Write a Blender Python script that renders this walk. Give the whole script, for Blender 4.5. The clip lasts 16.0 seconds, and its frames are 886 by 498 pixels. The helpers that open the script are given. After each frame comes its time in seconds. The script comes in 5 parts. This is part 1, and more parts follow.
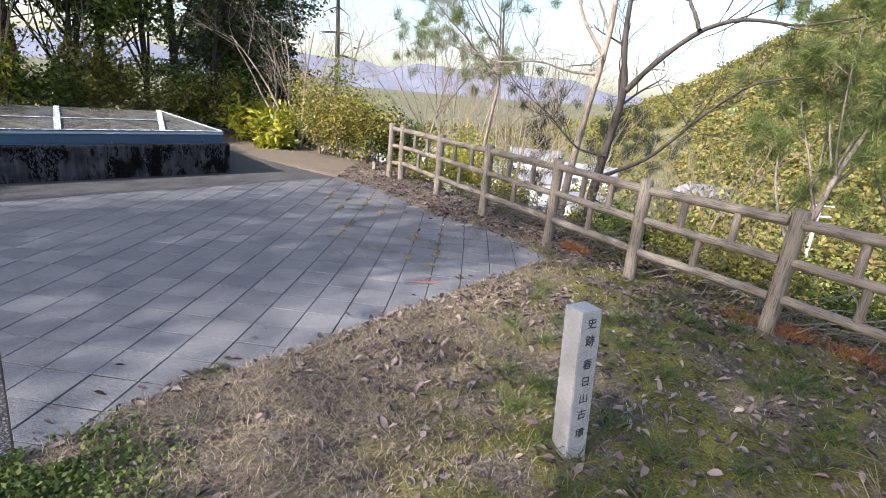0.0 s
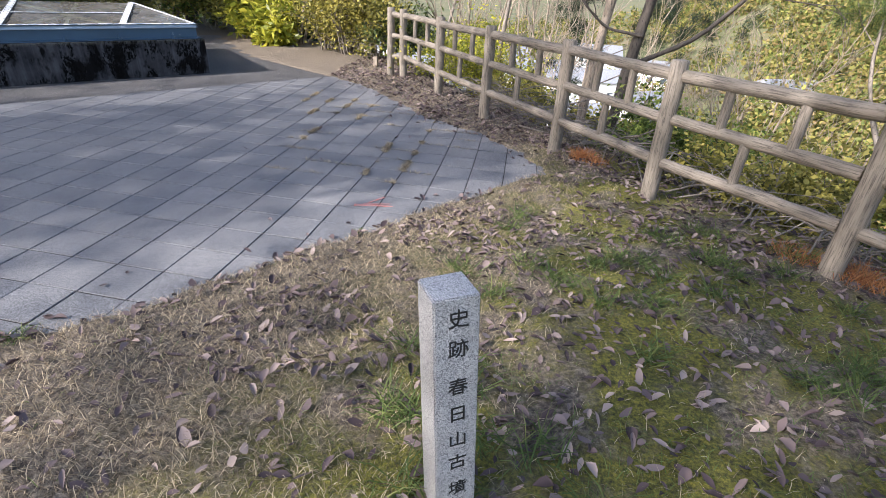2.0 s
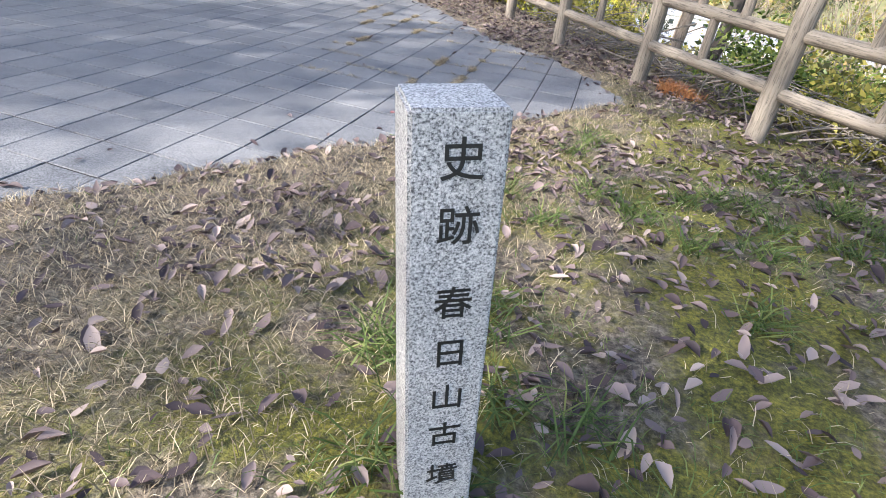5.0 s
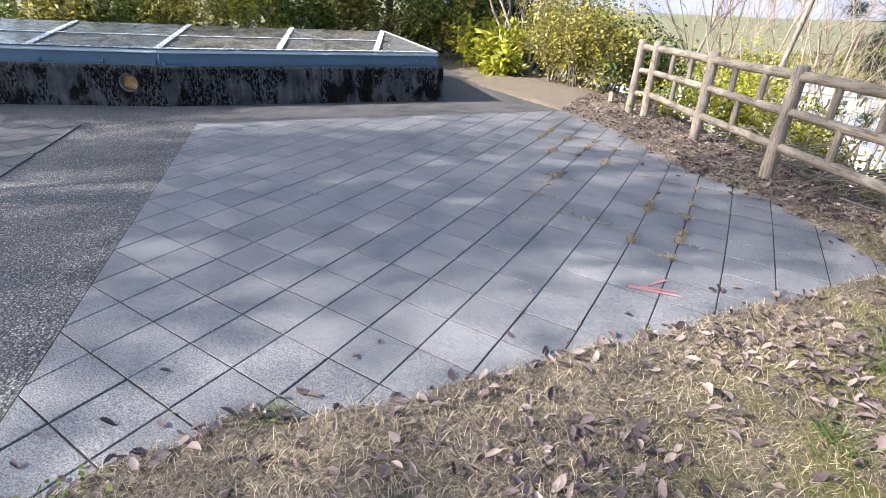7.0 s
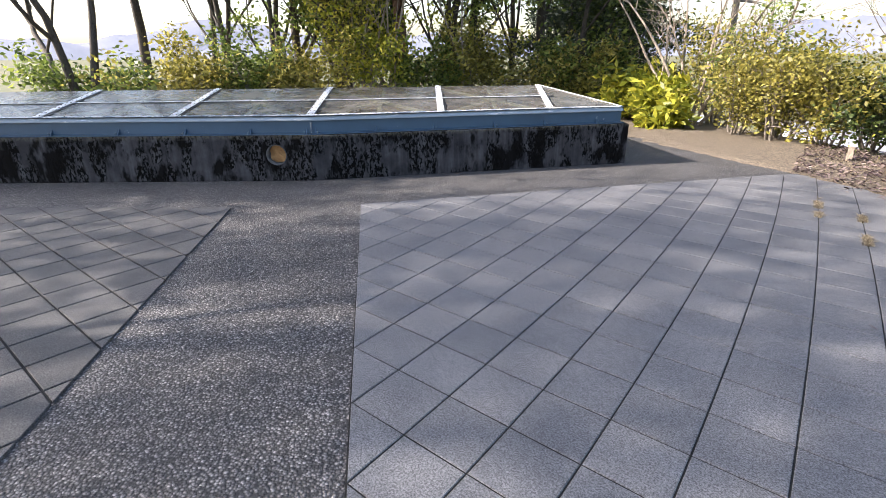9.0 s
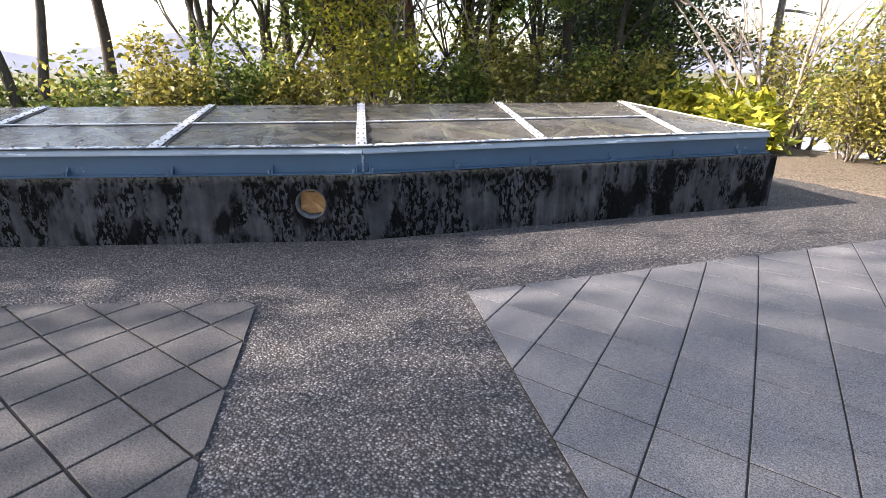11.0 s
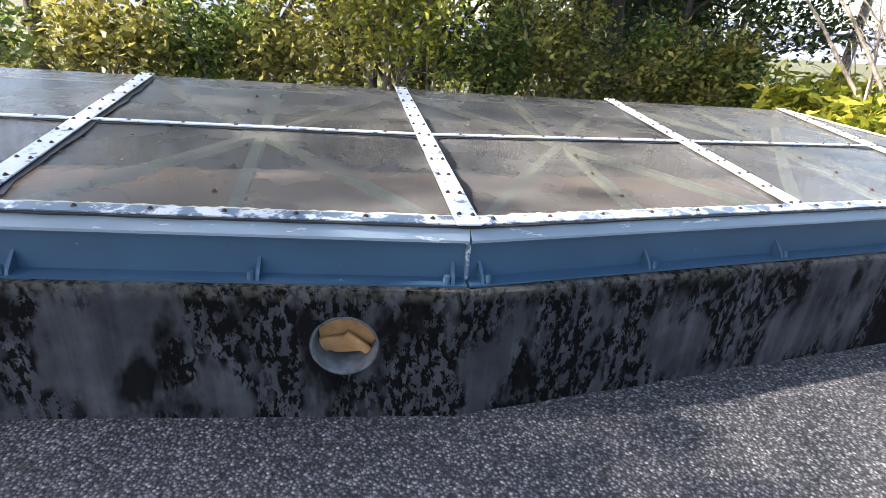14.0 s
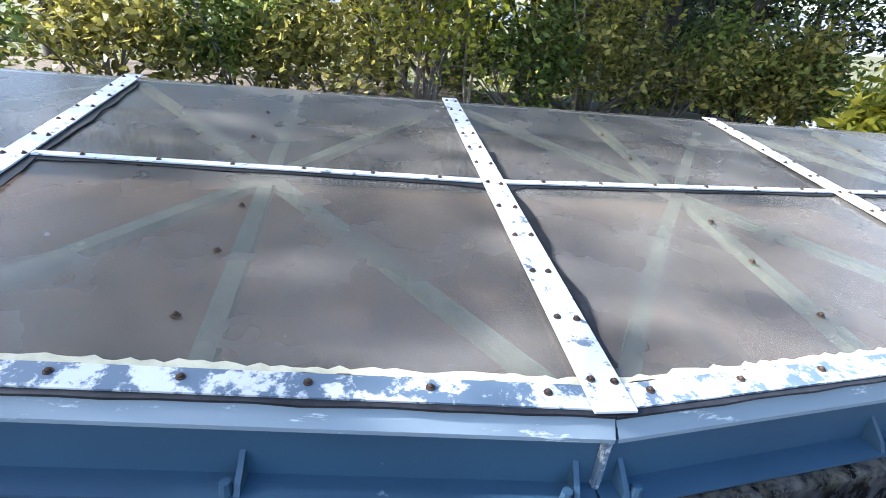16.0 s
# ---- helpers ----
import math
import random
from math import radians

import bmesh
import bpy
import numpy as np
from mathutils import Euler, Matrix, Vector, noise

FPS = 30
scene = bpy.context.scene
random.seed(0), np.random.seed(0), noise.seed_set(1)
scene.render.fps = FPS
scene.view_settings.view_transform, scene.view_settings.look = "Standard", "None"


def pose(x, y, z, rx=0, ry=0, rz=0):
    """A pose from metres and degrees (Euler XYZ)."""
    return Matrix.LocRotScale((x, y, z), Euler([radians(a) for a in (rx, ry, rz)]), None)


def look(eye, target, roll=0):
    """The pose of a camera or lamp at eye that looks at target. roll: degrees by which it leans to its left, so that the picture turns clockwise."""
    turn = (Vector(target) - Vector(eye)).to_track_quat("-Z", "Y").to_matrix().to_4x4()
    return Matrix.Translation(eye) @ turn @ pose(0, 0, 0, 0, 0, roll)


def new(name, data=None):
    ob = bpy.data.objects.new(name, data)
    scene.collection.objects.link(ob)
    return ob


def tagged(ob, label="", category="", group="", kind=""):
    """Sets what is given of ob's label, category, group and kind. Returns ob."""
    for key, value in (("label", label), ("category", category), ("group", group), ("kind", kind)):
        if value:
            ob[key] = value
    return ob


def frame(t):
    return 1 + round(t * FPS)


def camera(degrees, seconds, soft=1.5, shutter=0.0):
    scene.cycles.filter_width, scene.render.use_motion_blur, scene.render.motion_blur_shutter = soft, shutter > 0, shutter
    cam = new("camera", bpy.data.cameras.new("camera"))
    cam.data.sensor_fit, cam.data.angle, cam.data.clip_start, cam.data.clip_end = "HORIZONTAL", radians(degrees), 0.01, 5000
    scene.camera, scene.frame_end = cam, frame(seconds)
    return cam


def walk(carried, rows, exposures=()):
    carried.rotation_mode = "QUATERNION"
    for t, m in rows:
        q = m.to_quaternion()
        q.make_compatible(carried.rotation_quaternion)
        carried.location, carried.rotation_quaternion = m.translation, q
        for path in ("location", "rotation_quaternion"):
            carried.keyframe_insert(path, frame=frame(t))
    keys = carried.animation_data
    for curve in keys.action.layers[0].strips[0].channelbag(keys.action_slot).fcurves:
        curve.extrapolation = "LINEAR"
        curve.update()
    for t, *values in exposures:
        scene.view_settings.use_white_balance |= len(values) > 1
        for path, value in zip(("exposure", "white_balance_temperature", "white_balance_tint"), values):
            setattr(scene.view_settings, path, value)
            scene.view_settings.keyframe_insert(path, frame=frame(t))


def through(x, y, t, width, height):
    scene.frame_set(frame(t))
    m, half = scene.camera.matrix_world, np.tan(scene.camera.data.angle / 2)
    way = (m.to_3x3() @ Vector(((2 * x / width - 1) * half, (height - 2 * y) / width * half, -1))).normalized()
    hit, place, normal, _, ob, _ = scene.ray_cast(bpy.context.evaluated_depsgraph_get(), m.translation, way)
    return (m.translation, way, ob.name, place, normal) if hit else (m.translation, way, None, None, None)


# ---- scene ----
cam = camera(82.5, 16.0, soft=0.8)
PATH = [
    (0, (2.478, -3.085, 1.764), (2.365, -1.174, 1.183), 5.2),
    (0.5, (2.691, -2.743, 1.738), (2.599, -0.831, 1.161), 3.9),
    (1, (2.935, -2.422, 1.691), (2.722, -0.52, 1.11), 3.4),
    (1.5, (3.096, -2.12, 1.644), (2.792, -0.275, 0.936), 1.5),
    (2, (3.152, -1.92, 1.534), (2.883, -0.17, 0.604), 3.1),
    (2.5, (3.166, -1.729, 1.401), (2.877, -0.023, 0.399), 2.8),
    (3, (3.183, -1.549, 1.233), (2.795, 0.154, 0.26), 7.3),
    (5.3, (3.178, -1.479, 1.07), (2.727, 0.133, -0.025), 6.6),
    (5.5, (3.134, -1.482, 1.139), (2.643, 0.173, 0.13), 8.4),
    (6, (2.925, -1.505, 1.284), (2.262, 0.144, 0.366), 6.2),
    (6.5, (2.637, -1.514, 1.443), (1.859, 0.117, 0.585), 5.6),
    (7, (2.272, -1.387, 1.489), (1.376, 0.173, 0.615), 2.8),
    (7.5, (1.812, -1.247, 1.504), (0.827, 0.257, 0.628), 3.5),
    (8, (1.29, -1.16, 1.49), (0.207, 0.286, 0.632), -0.4),
    (8.5, (0.771, -0.978, 1.432), (-0.418, 0.443, 0.678), -1.2),
    (10.8, (-1.835, -0.09, 1.314), (-2.941, 1.438, 0.649), 0.5),
    (11, (-2.0, 0.053, 1.306), (-3.111, 1.581, 0.65), -0.0),
    (11.5, (-2.423, 0.34, 1.352), (-3.581, 1.851, 0.739), 1.6),
    (12, (-2.848, 0.576, 1.387), (-3.967, 2.121, 0.786), 0.6),
    (12.5, (-3.201, 0.875, 1.395), (-4.295, 2.447, 0.819), 0.1),
    (13, (-3.534, 1.104, 1.389), (-4.625, 2.66, 0.766), 0.9),
    (13.5, (-3.834, 1.271, 1.401), (-4.851, 2.842, 0.696), 0.6),
    (14, (-4.126, 1.546, 1.361), (-5.114, 3.098, 0.578), 4.5),
    (14.5, (-4.366, 1.74, 1.329), (-5.326, 3.253, 0.441), 5.0),
    (15, (-4.573, 1.846, 1.336), (-5.501, 3.369, 0.431), 4.0),
    (15.5, (-4.704, 2.021, 1.34), (-5.62, 3.586, 0.495), 4.9),
    (16, (-4.803, 2.142, 1.42), (-5.833, 3.637, 0.579), 5.9),
]
walk(cam, [(t, look(eye, target, roll)) for t, eye, target, roll in PATH], [(0, 1.15, 6100, 17), (3, 1.35, 6000, 15), (5.5, 1.75, 6000, 13), (8.5, 1.55, 6350, 16), (11, 1.68, 6650, 18), (13, 1.72, 6450, 16), (14.5, 1.85, 6000, 14), (16, 1.88, 5600, 12)])

# ---- world and sun ----
SUN_TO = Vector((-0.77, -0.64, 0.66)).normalized()
world = bpy.data.worlds.new("sky")
scene.world = world
world.use_nodes = True
wn = world.node_tree
bg = wn.nodes["Background"]
sky = wn.nodes.new("ShaderNodeTexSky")
sky.sky_type = "NISHITA"
sky.sun_disc = False
sky.sun_elevation = math.asin(SUN_TO.z)
sky.sun_rotation = math.atan2(SUN_TO.x, SUN_TO.y)
sky.dust_density = 2.5
sky.air_density = 1.2
wn.links.new(sky.outputs[0], bg.inputs[0])
bg.inputs[1].default_value = 0.15
sun_data = bpy.data.lights.new("sun", "SUN")
sun_data.energy, sun_data.angle, sun_data.color = 5.0, radians(0.55), (1.0, 0.93, 0.82)
sun = new("sun", sun_data)
sun.matrix_world = look(SUN_TO * 60, (0, 0, 0))

# ---- materials ----
def material(name, rough=0.8, metal=0.0, spec=0.5):
    m = bpy.data.materials.new(name)
    m.use_nodes = True
    b = m.node_tree.nodes["Principled BSDF"]
    b.inputs["Roughness"].default_value = rough
    b.inputs["Metallic"].default_value = metal
    b.inputs["Specular IOR Level"].default_value = spec
    return m, m.node_tree, b


def node(tree, kind, inputs=None, **settings):
    n = tree.nodes.new(kind)
    for key, value in settings.items():
        setattr(n, key, value)
    for key, value in (inputs or {}).items():
        if isinstance(value, bpy.types.NodeSocket):
            tree.links.new(value, n.inputs[key])
        else:
            n.inputs[key].default_value = value
    return n


def coords(tree, scale=(1, 1, 1)):
    c = node(tree, "ShaderNodeTexCoord")
    return node(tree, "ShaderNodeMapping", {"Vector": c.outputs["Object"], "Scale": scale}).outputs[0]


def ramp(tree, fac, stops, interpolation="LINEAR"):
    r = node(tree, "ShaderNodeValToRGB", {"Fac": fac})
    r.color_ramp.interpolation = interpolation
    while len(r.color_ramp.elements) < len(stops):
        r.color_ramp.elements.new(0.5)
    for e, (p, c) in zip(r.color_ramp.elements, stops):
        e.position = p
        e.color = (*c, 1) if len(c) == 3 else c
    return r.outputs[0]


def noise_tex(tree, vec, scale, detail=4, rough=0.6):
    return node(tree, "ShaderNodeTexNoise", {"Vector": vec, "Scale": scale, "Detail": detail, "Roughness": rough}).outputs[0]


def mix(tree, fac, a, b, blend="MIX"):
    m = node(tree, "ShaderNodeMix", data_type="RGBA", blend_type=blend)
    for slot, value in ((0, fac), (6, a), (7, b)):
        if isinstance(value, bpy.types.NodeSocket):
            tree.links.new(value, m.inputs[slot])
        else:
            m.inputs[slot].default_value = value if slot == 0 else (*value, 1)
    return m.outputs[2]


def bump(tree, b, height, strength=0.4, distance=0.01):
    n = node(tree, "ShaderNodeBump", {"Height": height, "Strength": strength, "Distance": distance})
    tree.links.new(n.outputs[0], b.inputs["Normal"])


def grey(v):
    return (v, v, v)


def make_tile(name, tones):
    m, t, b = material(name, 0.85)
    v = coords(t)
    info = node(t, "ShaderNodeObjectInfo")
    shift = node(t, "ShaderNodeVectorMath", {0: v, 1: info.outputs["Location"]}, operation="ADD").outputs[0]
    base = ramp(t, info.outputs["Random"], [(k / 2, tones[k]) for k in range(3)])
    fine = noise_tex(t, shift, 130, 4, 0.85)
    big = noise_tex(t, shift, 2.2, 5, 0.65)
    c = mix(t, 0.8, base, ramp(t, fine, [(0.4, grey(0.25)), (0.6, grey(1.75))]), "MULTIPLY")
    c = mix(t, 0.6, c, ramp(t, noise_tex(t, shift, 34, 4, 0.7), [(0.35, grey(0.7)), (0.65, grey(1.2))]), "MULTIPLY")
    c = mix(t, 0.75, c, ramp(t, big, [(0.3, (0.62, 0.62, 0.64)), (0.7, (1.15, 1.12, 1.08))]), "MULTIPLY")
    t.links.new(c, b.inputs["Base Color"])
    bump(t, b, fine, 0.35, 0.003)
    return m


def make_pebble():
    m, t, b = material("exposed_aggregate", 0.7)
    v = coords(t)
    vo = node(t, "ShaderNodeTexVoronoi", {"Vector": v, "Scale": 82.0, "Randomness": 1.0})
    cell = ramp(t, vo.outputs["Color"], [(0.0, (0.045, 0.043, 0.045)), (0.35, (0.105, 0.10, 0.10)), (0.7, (0.22, 0.21, 0.205)), (0.9, (0.42, 0.4, 0.38)), (1.0, (0.52, 0.5, 0.47))])
    edge = ramp(t, vo.outputs["Distance"], [(0.28, grey(1.0)), (0.6, grey(0.12))])
    c = mix(t, 0.85, cell, edge, "MULTIPLY")
    c = mix(t, 0.6, c, ramp(t, noise_tex(t, v, 0.9, 5), [(0.3, grey(0.45)), (0.7, grey(0.95))]), "MULTIPLY")
    t.links.new(c, b.inputs["Base Color"])
    h = ramp(t, vo.outputs["Distance"], [(0.0, grey(1.0)), (0.7, grey(0.0))])
    bump(t, b, h, 0.9, 0.006)
    return m


def make_stained_wall():
    m, t, b = material("stained_concrete", 0.95, 0.0, 0.12)
    v = coords(t)
    vs = coords(t, (1.0, 1.0, 0.5))
    base = ramp(t, noise_tex(t, v, 5, 6), [(0.3, (0.036, 0.036, 0.041)), (0.7, (0.085, 0.085, 0.092))])
    speck = ramp(t, noise_tex(t, vs, 34, 4, 0.7), [(0.475, grey(0.0)), (0.5, grey(1.0))])
    area = ramp(t, noise_tex(t, vs, 3.6, 3, 0.6), [(0.44, grey(0.0)), (0.5, grey(1.0))])
    mould = mix(t, 1.0, speck, area, "MULTIPLY")
    core = ramp(t, noise_tex(t, vs, 3.4, 4, 0.6), [(0.52, grey(0.0)), (0.6, grey(0.95))])
    mould = mix(t, 1.0, mould, core, "LIGHTEN")
    c = mix(t, mould, base, (0.003, 0.0028, 0.003))
    drip = ramp(t, noise_tex(t, coords(t, (1, 1, 0.06)), 14, 3, 0.6), [(0.42, grey(0.55)), (0.62, grey(1.1))])
    c = mix(t, 0.7, c, drip, "MULTIPLY")
    xyz = node(t, "ShaderNodeSeparateXYZ", {0: v})
    top = ramp(t, xyz.outputs[2], [(0.48, grey(0.0)), (0.53, grey(0.5))])
    worn = mix(t, 1.0, top, ramp(t, noise_tex(t, v, 30, 4), [(0.4, grey(0)), (0.6, grey(1))]), "MULTIPLY")
    c = mix(t, worn, c, (0.16, 0.15, 0.115))
    t.links.new(c, b.inputs["Base Color"])
    bump(t, b, noise_tex(t, v, 90, 5, 0.7), 0.6, 0.006)
    return m


def make_paint(name, colour, patch, amount, rough=0.45, stretch=(1, 1, 1)):
    m, t, b = material(name, rough)
    v = coords(t, stretch)
    n1 = noise_tex(t, v, 9, 6, 0.7)
    c = mix(t, ramp(t, n1, [(amount, grey(0)), (amount + 0.05, grey(1))]), colour, patch)
    c = mix(t, 0.5, c, ramp(t, noise_tex(t, v, 2.2, 4), [(0.3, grey(0.65)), (0.7, grey(1.1))]), "MULTIPLY")
    t.links.new(c, b.inputs["Base Color"])
    bump(t, b, n1, 0.25, 0.002)
    return m


def make_panel():
    m, t, b = material("weathered_frp", 0.34, 0.0, 0.5)
    v = coords(t)
    c = ramp(t, noise_tex(t, v, 1.3, 5, 0.6), [(0.3, (0.15, 0.14, 0.122)), (0.55, (0.2, 0.188, 0.168)), (0.75, (0.26, 0.25, 0.232))])
    c = mix(t, 0.25, c, ramp(t, noise_tex(t, v, 40, 4, 0.7), [(0.3, grey(0.75)), (0.7, grey(1.1))]), "MULTIPLY")
    t.links.new(c, b.inputs["Base Color"])
    t.links.new(ramp(t, noise_tex(t, v, 2.5, 3), [(0.3, grey(0.2)), (0.7, grey(0.32))]), b.inputs["Roughness"])
    out = t.nodes["Material Output"]
    tr = node(t, "ShaderNodeBsdfTransparent", {0: (0.9, 0.85, 0.75, 1)})
    mx = node(t, "ShaderNodeMixShader", {0: 0.42, 1: b.outputs[0], 2: tr.outputs[0]})
    t.links.new(mx.outputs[0], out.inputs[0])
    return m


def make_granite():
    m, t, b = material("speckled_granite", 0.6)
    v = coords(t)
    n = noise_tex(t, v, 330, 3, 0.65)
    c = ramp(t, n, [(0.36, (0.06, 0.06, 0.065)), (0.45, (0.26, 0.26, 0.265)), (0.54, (0.42, 0.42, 0.425)), (0.68, (0.64, 0.63, 0.62))])
    c = mix(t, 0.4, c, ramp(t, noise_tex(t, v, 8, 4), [(0.35, (0.75, 0.74, 0.68)), (0.65, grey(1.05))]), "MULTIPLY")
    t.links.new(c, b.inputs["Base Color"])
    bump(t, b, n, 0.3, 0.002)
    return m


def make_wood(name, light, dark, scale=(7, 7, 0.8), island=False):
    m, t, b = material(name, 0.85)
    v = coords(t, scale)
    n = noise_tex(t, v, 5, 6, 0.7)
    c = ramp(t, n, [(0.3, dark), (0.52, light), (0.75, tuple(min(1, k * 1.25) for k in light))])
    crack = ramp(t, noise_tex(t, v, 11, 3, 0.5), [(0.60, grey(1)), (0.66, grey(0.3))])
    c = mix(t, 0.8, c, crack, "MULTIPLY")
    big = ramp(t, noise_tex(t, coords(t), 1.7, 4), [(0.35, grey(0.7)), (0.65, grey(1.1))])
    c = mix(t, 0.6, c, big, "MULTIPLY")
    t.links.new(c, b.inputs["Base Color"])
    bump(t, b, n, 0.6, 0.01)
    return m


def make_leaf(name, tones, rough=0.5, through=0.35):
    m, t, b = material(name, rough, 0, 0.35)
    g = node(t, "ShaderNodeNewGeometry")
    n = len(tones)
    c = ramp(t, g.outputs["Random Per Island"], [(k / (n - 1), tones[k]) for k in range(n)])
    c = mix(t, 0.5, c, ramp(t, noise_tex(t, coords(t), 0.9, 3), [(0.35, grey(0.65)), (0.65, grey(1.2))]), "MULTIPLY")
    t.links.new(c, b.inputs["Base Color"])
    tl = node(t, "ShaderNodeBsdfTranslucent", {0: c})
    mx = node(t, "ShaderNodeMixShader", {0: through, 1: b.outputs[0], 2: tl.outputs[0]})
    t.links.new(mx.outputs[0], t.nodes["Material Output"].inputs[0])
    return m


def make_ground():
    m, t, b = material("soil_moss_straw", 0.95)
    v = coords(t)
    straw = ramp(t, noise_tex(t, v, 45, 5, 0.75), [(0.36, (0.034, 0.027, 0.02)), (0.5, (0.125, 0.098, 0.07)), (0.66, (0.28, 0.232, 0.168))])
    moss = ramp(t, noise_tex(t, v, 60, 5, 0.75), [(0.36, (0.035, 0.036, 0.008)), (0.52, (0.125, 0.12, 0.016)), (0.68, (0.26, 0.225, 0.028))])
    xyz = node(t, "ShaderNodeSeparateXYZ", {0: v})
    east = node(t, "ShaderNodeMath", {0: xyz.outputs[0], 1: node(t, "ShaderNodeMath", {0: xyz.outputs[1], 1: 0.28}, operation="MULTIPLY").outputs[0]}, operation="SUBTRACT")
    side = node(t, "ShaderNodeMapRange", {0: east.outputs[0], 1: 2.0, 2: 3.0}).outputs[0]
    patch = ramp(t, noise_tex(t, v, 2.3, 5, 0.65), [(0.41, grey(0)), (0.53, grey(1))])
    c = mix(t, mix(t, 1.0, side, patch, "MULTIPLY"), straw, moss)
    far = ramp(t, noise_tex(t, v, 0.05, 6, 0.7), [(0.3, (0.05, 0.07, 0.025)), (0.5, (0.10, 0.10, 0.04)), (0.7, (0.17, 0.13, 0.07))])
    dist = node(t, "ShaderNodeVectorMath", {0: v}, operation="LENGTH")
    c = mix(t, node(t, "ShaderNodeMapRange", {0: dist.outputs["Value"], 1: 14.0, 2: 40.0}).outputs[0], c, far)
    t.links.new(c, b.inputs["Base Color"])
    bump(t, b, noise_tex(t, v, 70, 5, 0.75), 0.8, 0.02)
    return m


def make_plain(name, stops, scale=6, rough=0.8, metal=0.0, strength=0.3):
    m, t, b = material(name, rough, metal)
    n = noise_tex(t, coords(t), scale, 5, 0.65)
    t.links.new(ramp(t, n, stops), b.inputs["Base Color"])
    bump(t, b, n, strength, 0.004)
    return m


TILE = make_tile("concrete_tile", ((0.138, 0.141, 0.148), (0.155, 0.157, 0.163), (0.173, 0.174, 0.178)))
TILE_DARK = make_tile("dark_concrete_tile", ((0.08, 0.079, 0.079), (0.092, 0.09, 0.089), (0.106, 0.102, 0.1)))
PEBBLE = make_pebble()
WALL = make_stained_wall()
# curb blue, deepened for the shade the web lies in below the lip
BLUE = make_paint("shaded_blue_paint", (0.04, 0.09, 0.15), (0.26, 0.33, 0.39), 0.68)
# paler copy of the curb blue: the light caught by the lip, plus flaking
LIP = make_paint("lit_blue_paint", (0.26, 0.32, 0.37), (0.68, 0.71, 0.72), 0.6, 0.5, (0.5, 0.5, 3))
CREAM = make_plain("cream_primer", [(0.3, (0.5, 0.46, 0.3)), (0.7, (0.68, 0.64, 0.45))], 30, 0.8)
WHITE = make_paint("peeling_white_paint", (0.72, 0.74, 0.76), (0.16, 0.2, 0.25), 0.57, 0.45, (2.2, 2.2, 2.2))
WHITE_EDGE = make_paint("worn_white_edge", (0.12, 0.17, 0.23), (0.66, 0.68, 0.69), 0.47)
PANEL = make_panel()
GRANITE = make_granite()
FENCE = make_wood("weathered_grey_timber", (0.215, 0.185, 0.15), (0.055, 0.045, 0.036), (16, 16, 1.1))
BARK_DARK = make_wood("dark_bark", (0.07, 0.058, 0.048), (0.02, 0.017, 0.014), (5, 5, 1.5))
BARK_RED = make_wood("reddish_bark", (0.2, 0.11, 0.07), (0.06, 0.035, 0.025), (5, 5, 1.5))
BARK_PALE = make_wood("pale_bark", (0.33, 0.27, 0.21), (0.13, 0.105, 0.08), (6, 6, 1.5))
BARK_GREY = make_wood("grey_bark", (0.22, 0.19, 0.16), (0.07, 0.06, 0.05), (6, 6, 1.5))
GROUND = make_ground()
SOIL = make_plain("dark_joint_soil", [(0.3, (0.006, 0.006, 0.006)), (0.7, (0.02, 0.019, 0.017))], 40, 0.95)
SEAL = make_plain("black_sealant_and_gap", [(0.3, (0.008, 0.008, 0.01)), (0.7, (0.03, 0.03, 0.034))], 30, 0.45)
BOLT = make_plain("rusty_bolt", [(0.3, (0.03, 0.025, 0.022)), (0.7, (0.12, 0.075, 0.05))], 80, 0.6, 0.6)
INK = make_plain("black_paint", [(0.3, grey(0.008)), (0.7, grey(0.02))], 60, 0.5)
STRUT = make_plain("pale_green_steel", [(0.3, (0.16, 0.22, 0.19)), (0.7, (0.26, 0.32, 0.27))], 20, 0.6)
BROWN = make_plain("brown_earth", [(0.3, (0.17, 0.115, 0.085)), (0.7, (0.27, 0.2, 0.155))], 1.5, 0.95)
OCHRE = make_plain("ochre_board", [(0.3, (0.34, 0.16, 0.06)), (0.7, (0.6, 0.34, 0.14))], 12, 0.8)
CLAY = make_plain("mortar_rim", [(0.3, (0.05, 0.05, 0.055)), (0.7, (0.16, 0.16, 0.16))], 16, 0.9)
LEAF_DARK = make_leaf("dark_evergreen_leaf", [(0.016, 0.028, 0.01), (0.045, 0.07, 0.02), (0.13, 0.17, 0.04)], 0.42, 0.32)
LEAF_MID = make_leaf("mid_green_leaf", [(0.04, 0.065, 0.015), (0.13, 0.19, 0.04), (0.36, 0.42, 0.09)], 0.42, 0.42)
LEAF_YELLOW = make_leaf("yellow_green_leaf", [(0.12, 0.15, 0.02), (0.32, 0.34, 0.035), (0.6, 0.54, 0.07)], 0.45, 0.45)
LEAF_OLIVE = make_leaf("olive_shrub_leaf", [(0.08, 0.08, 0.02), (0.26, 0.24, 0.05), (0.52, 0.45, 0.11)], 0.48, 0.45)
NEEDLE = make_leaf("pine_needle", [(0.05, 0.085, 0.03), (0.13, 0.18, 0.05), (0.3, 0.33, 0.09)], 0.45, 0.35)
NEEDLE_DARK = make_leaf("dark_needle", [(0.012, 0.022, 0.014), (0.025, 0.042, 0.02), (0.05, 0.07, 0.03)], 0.6, 0.15)
STRAW = make_leaf("dry_straw", [(0.09, 0.068, 0.042), (0.23, 0.18, 0.115), (0.38, 0.31, 0.2), (0.62, 0.53, 0.36)], 0.8, 0.3)
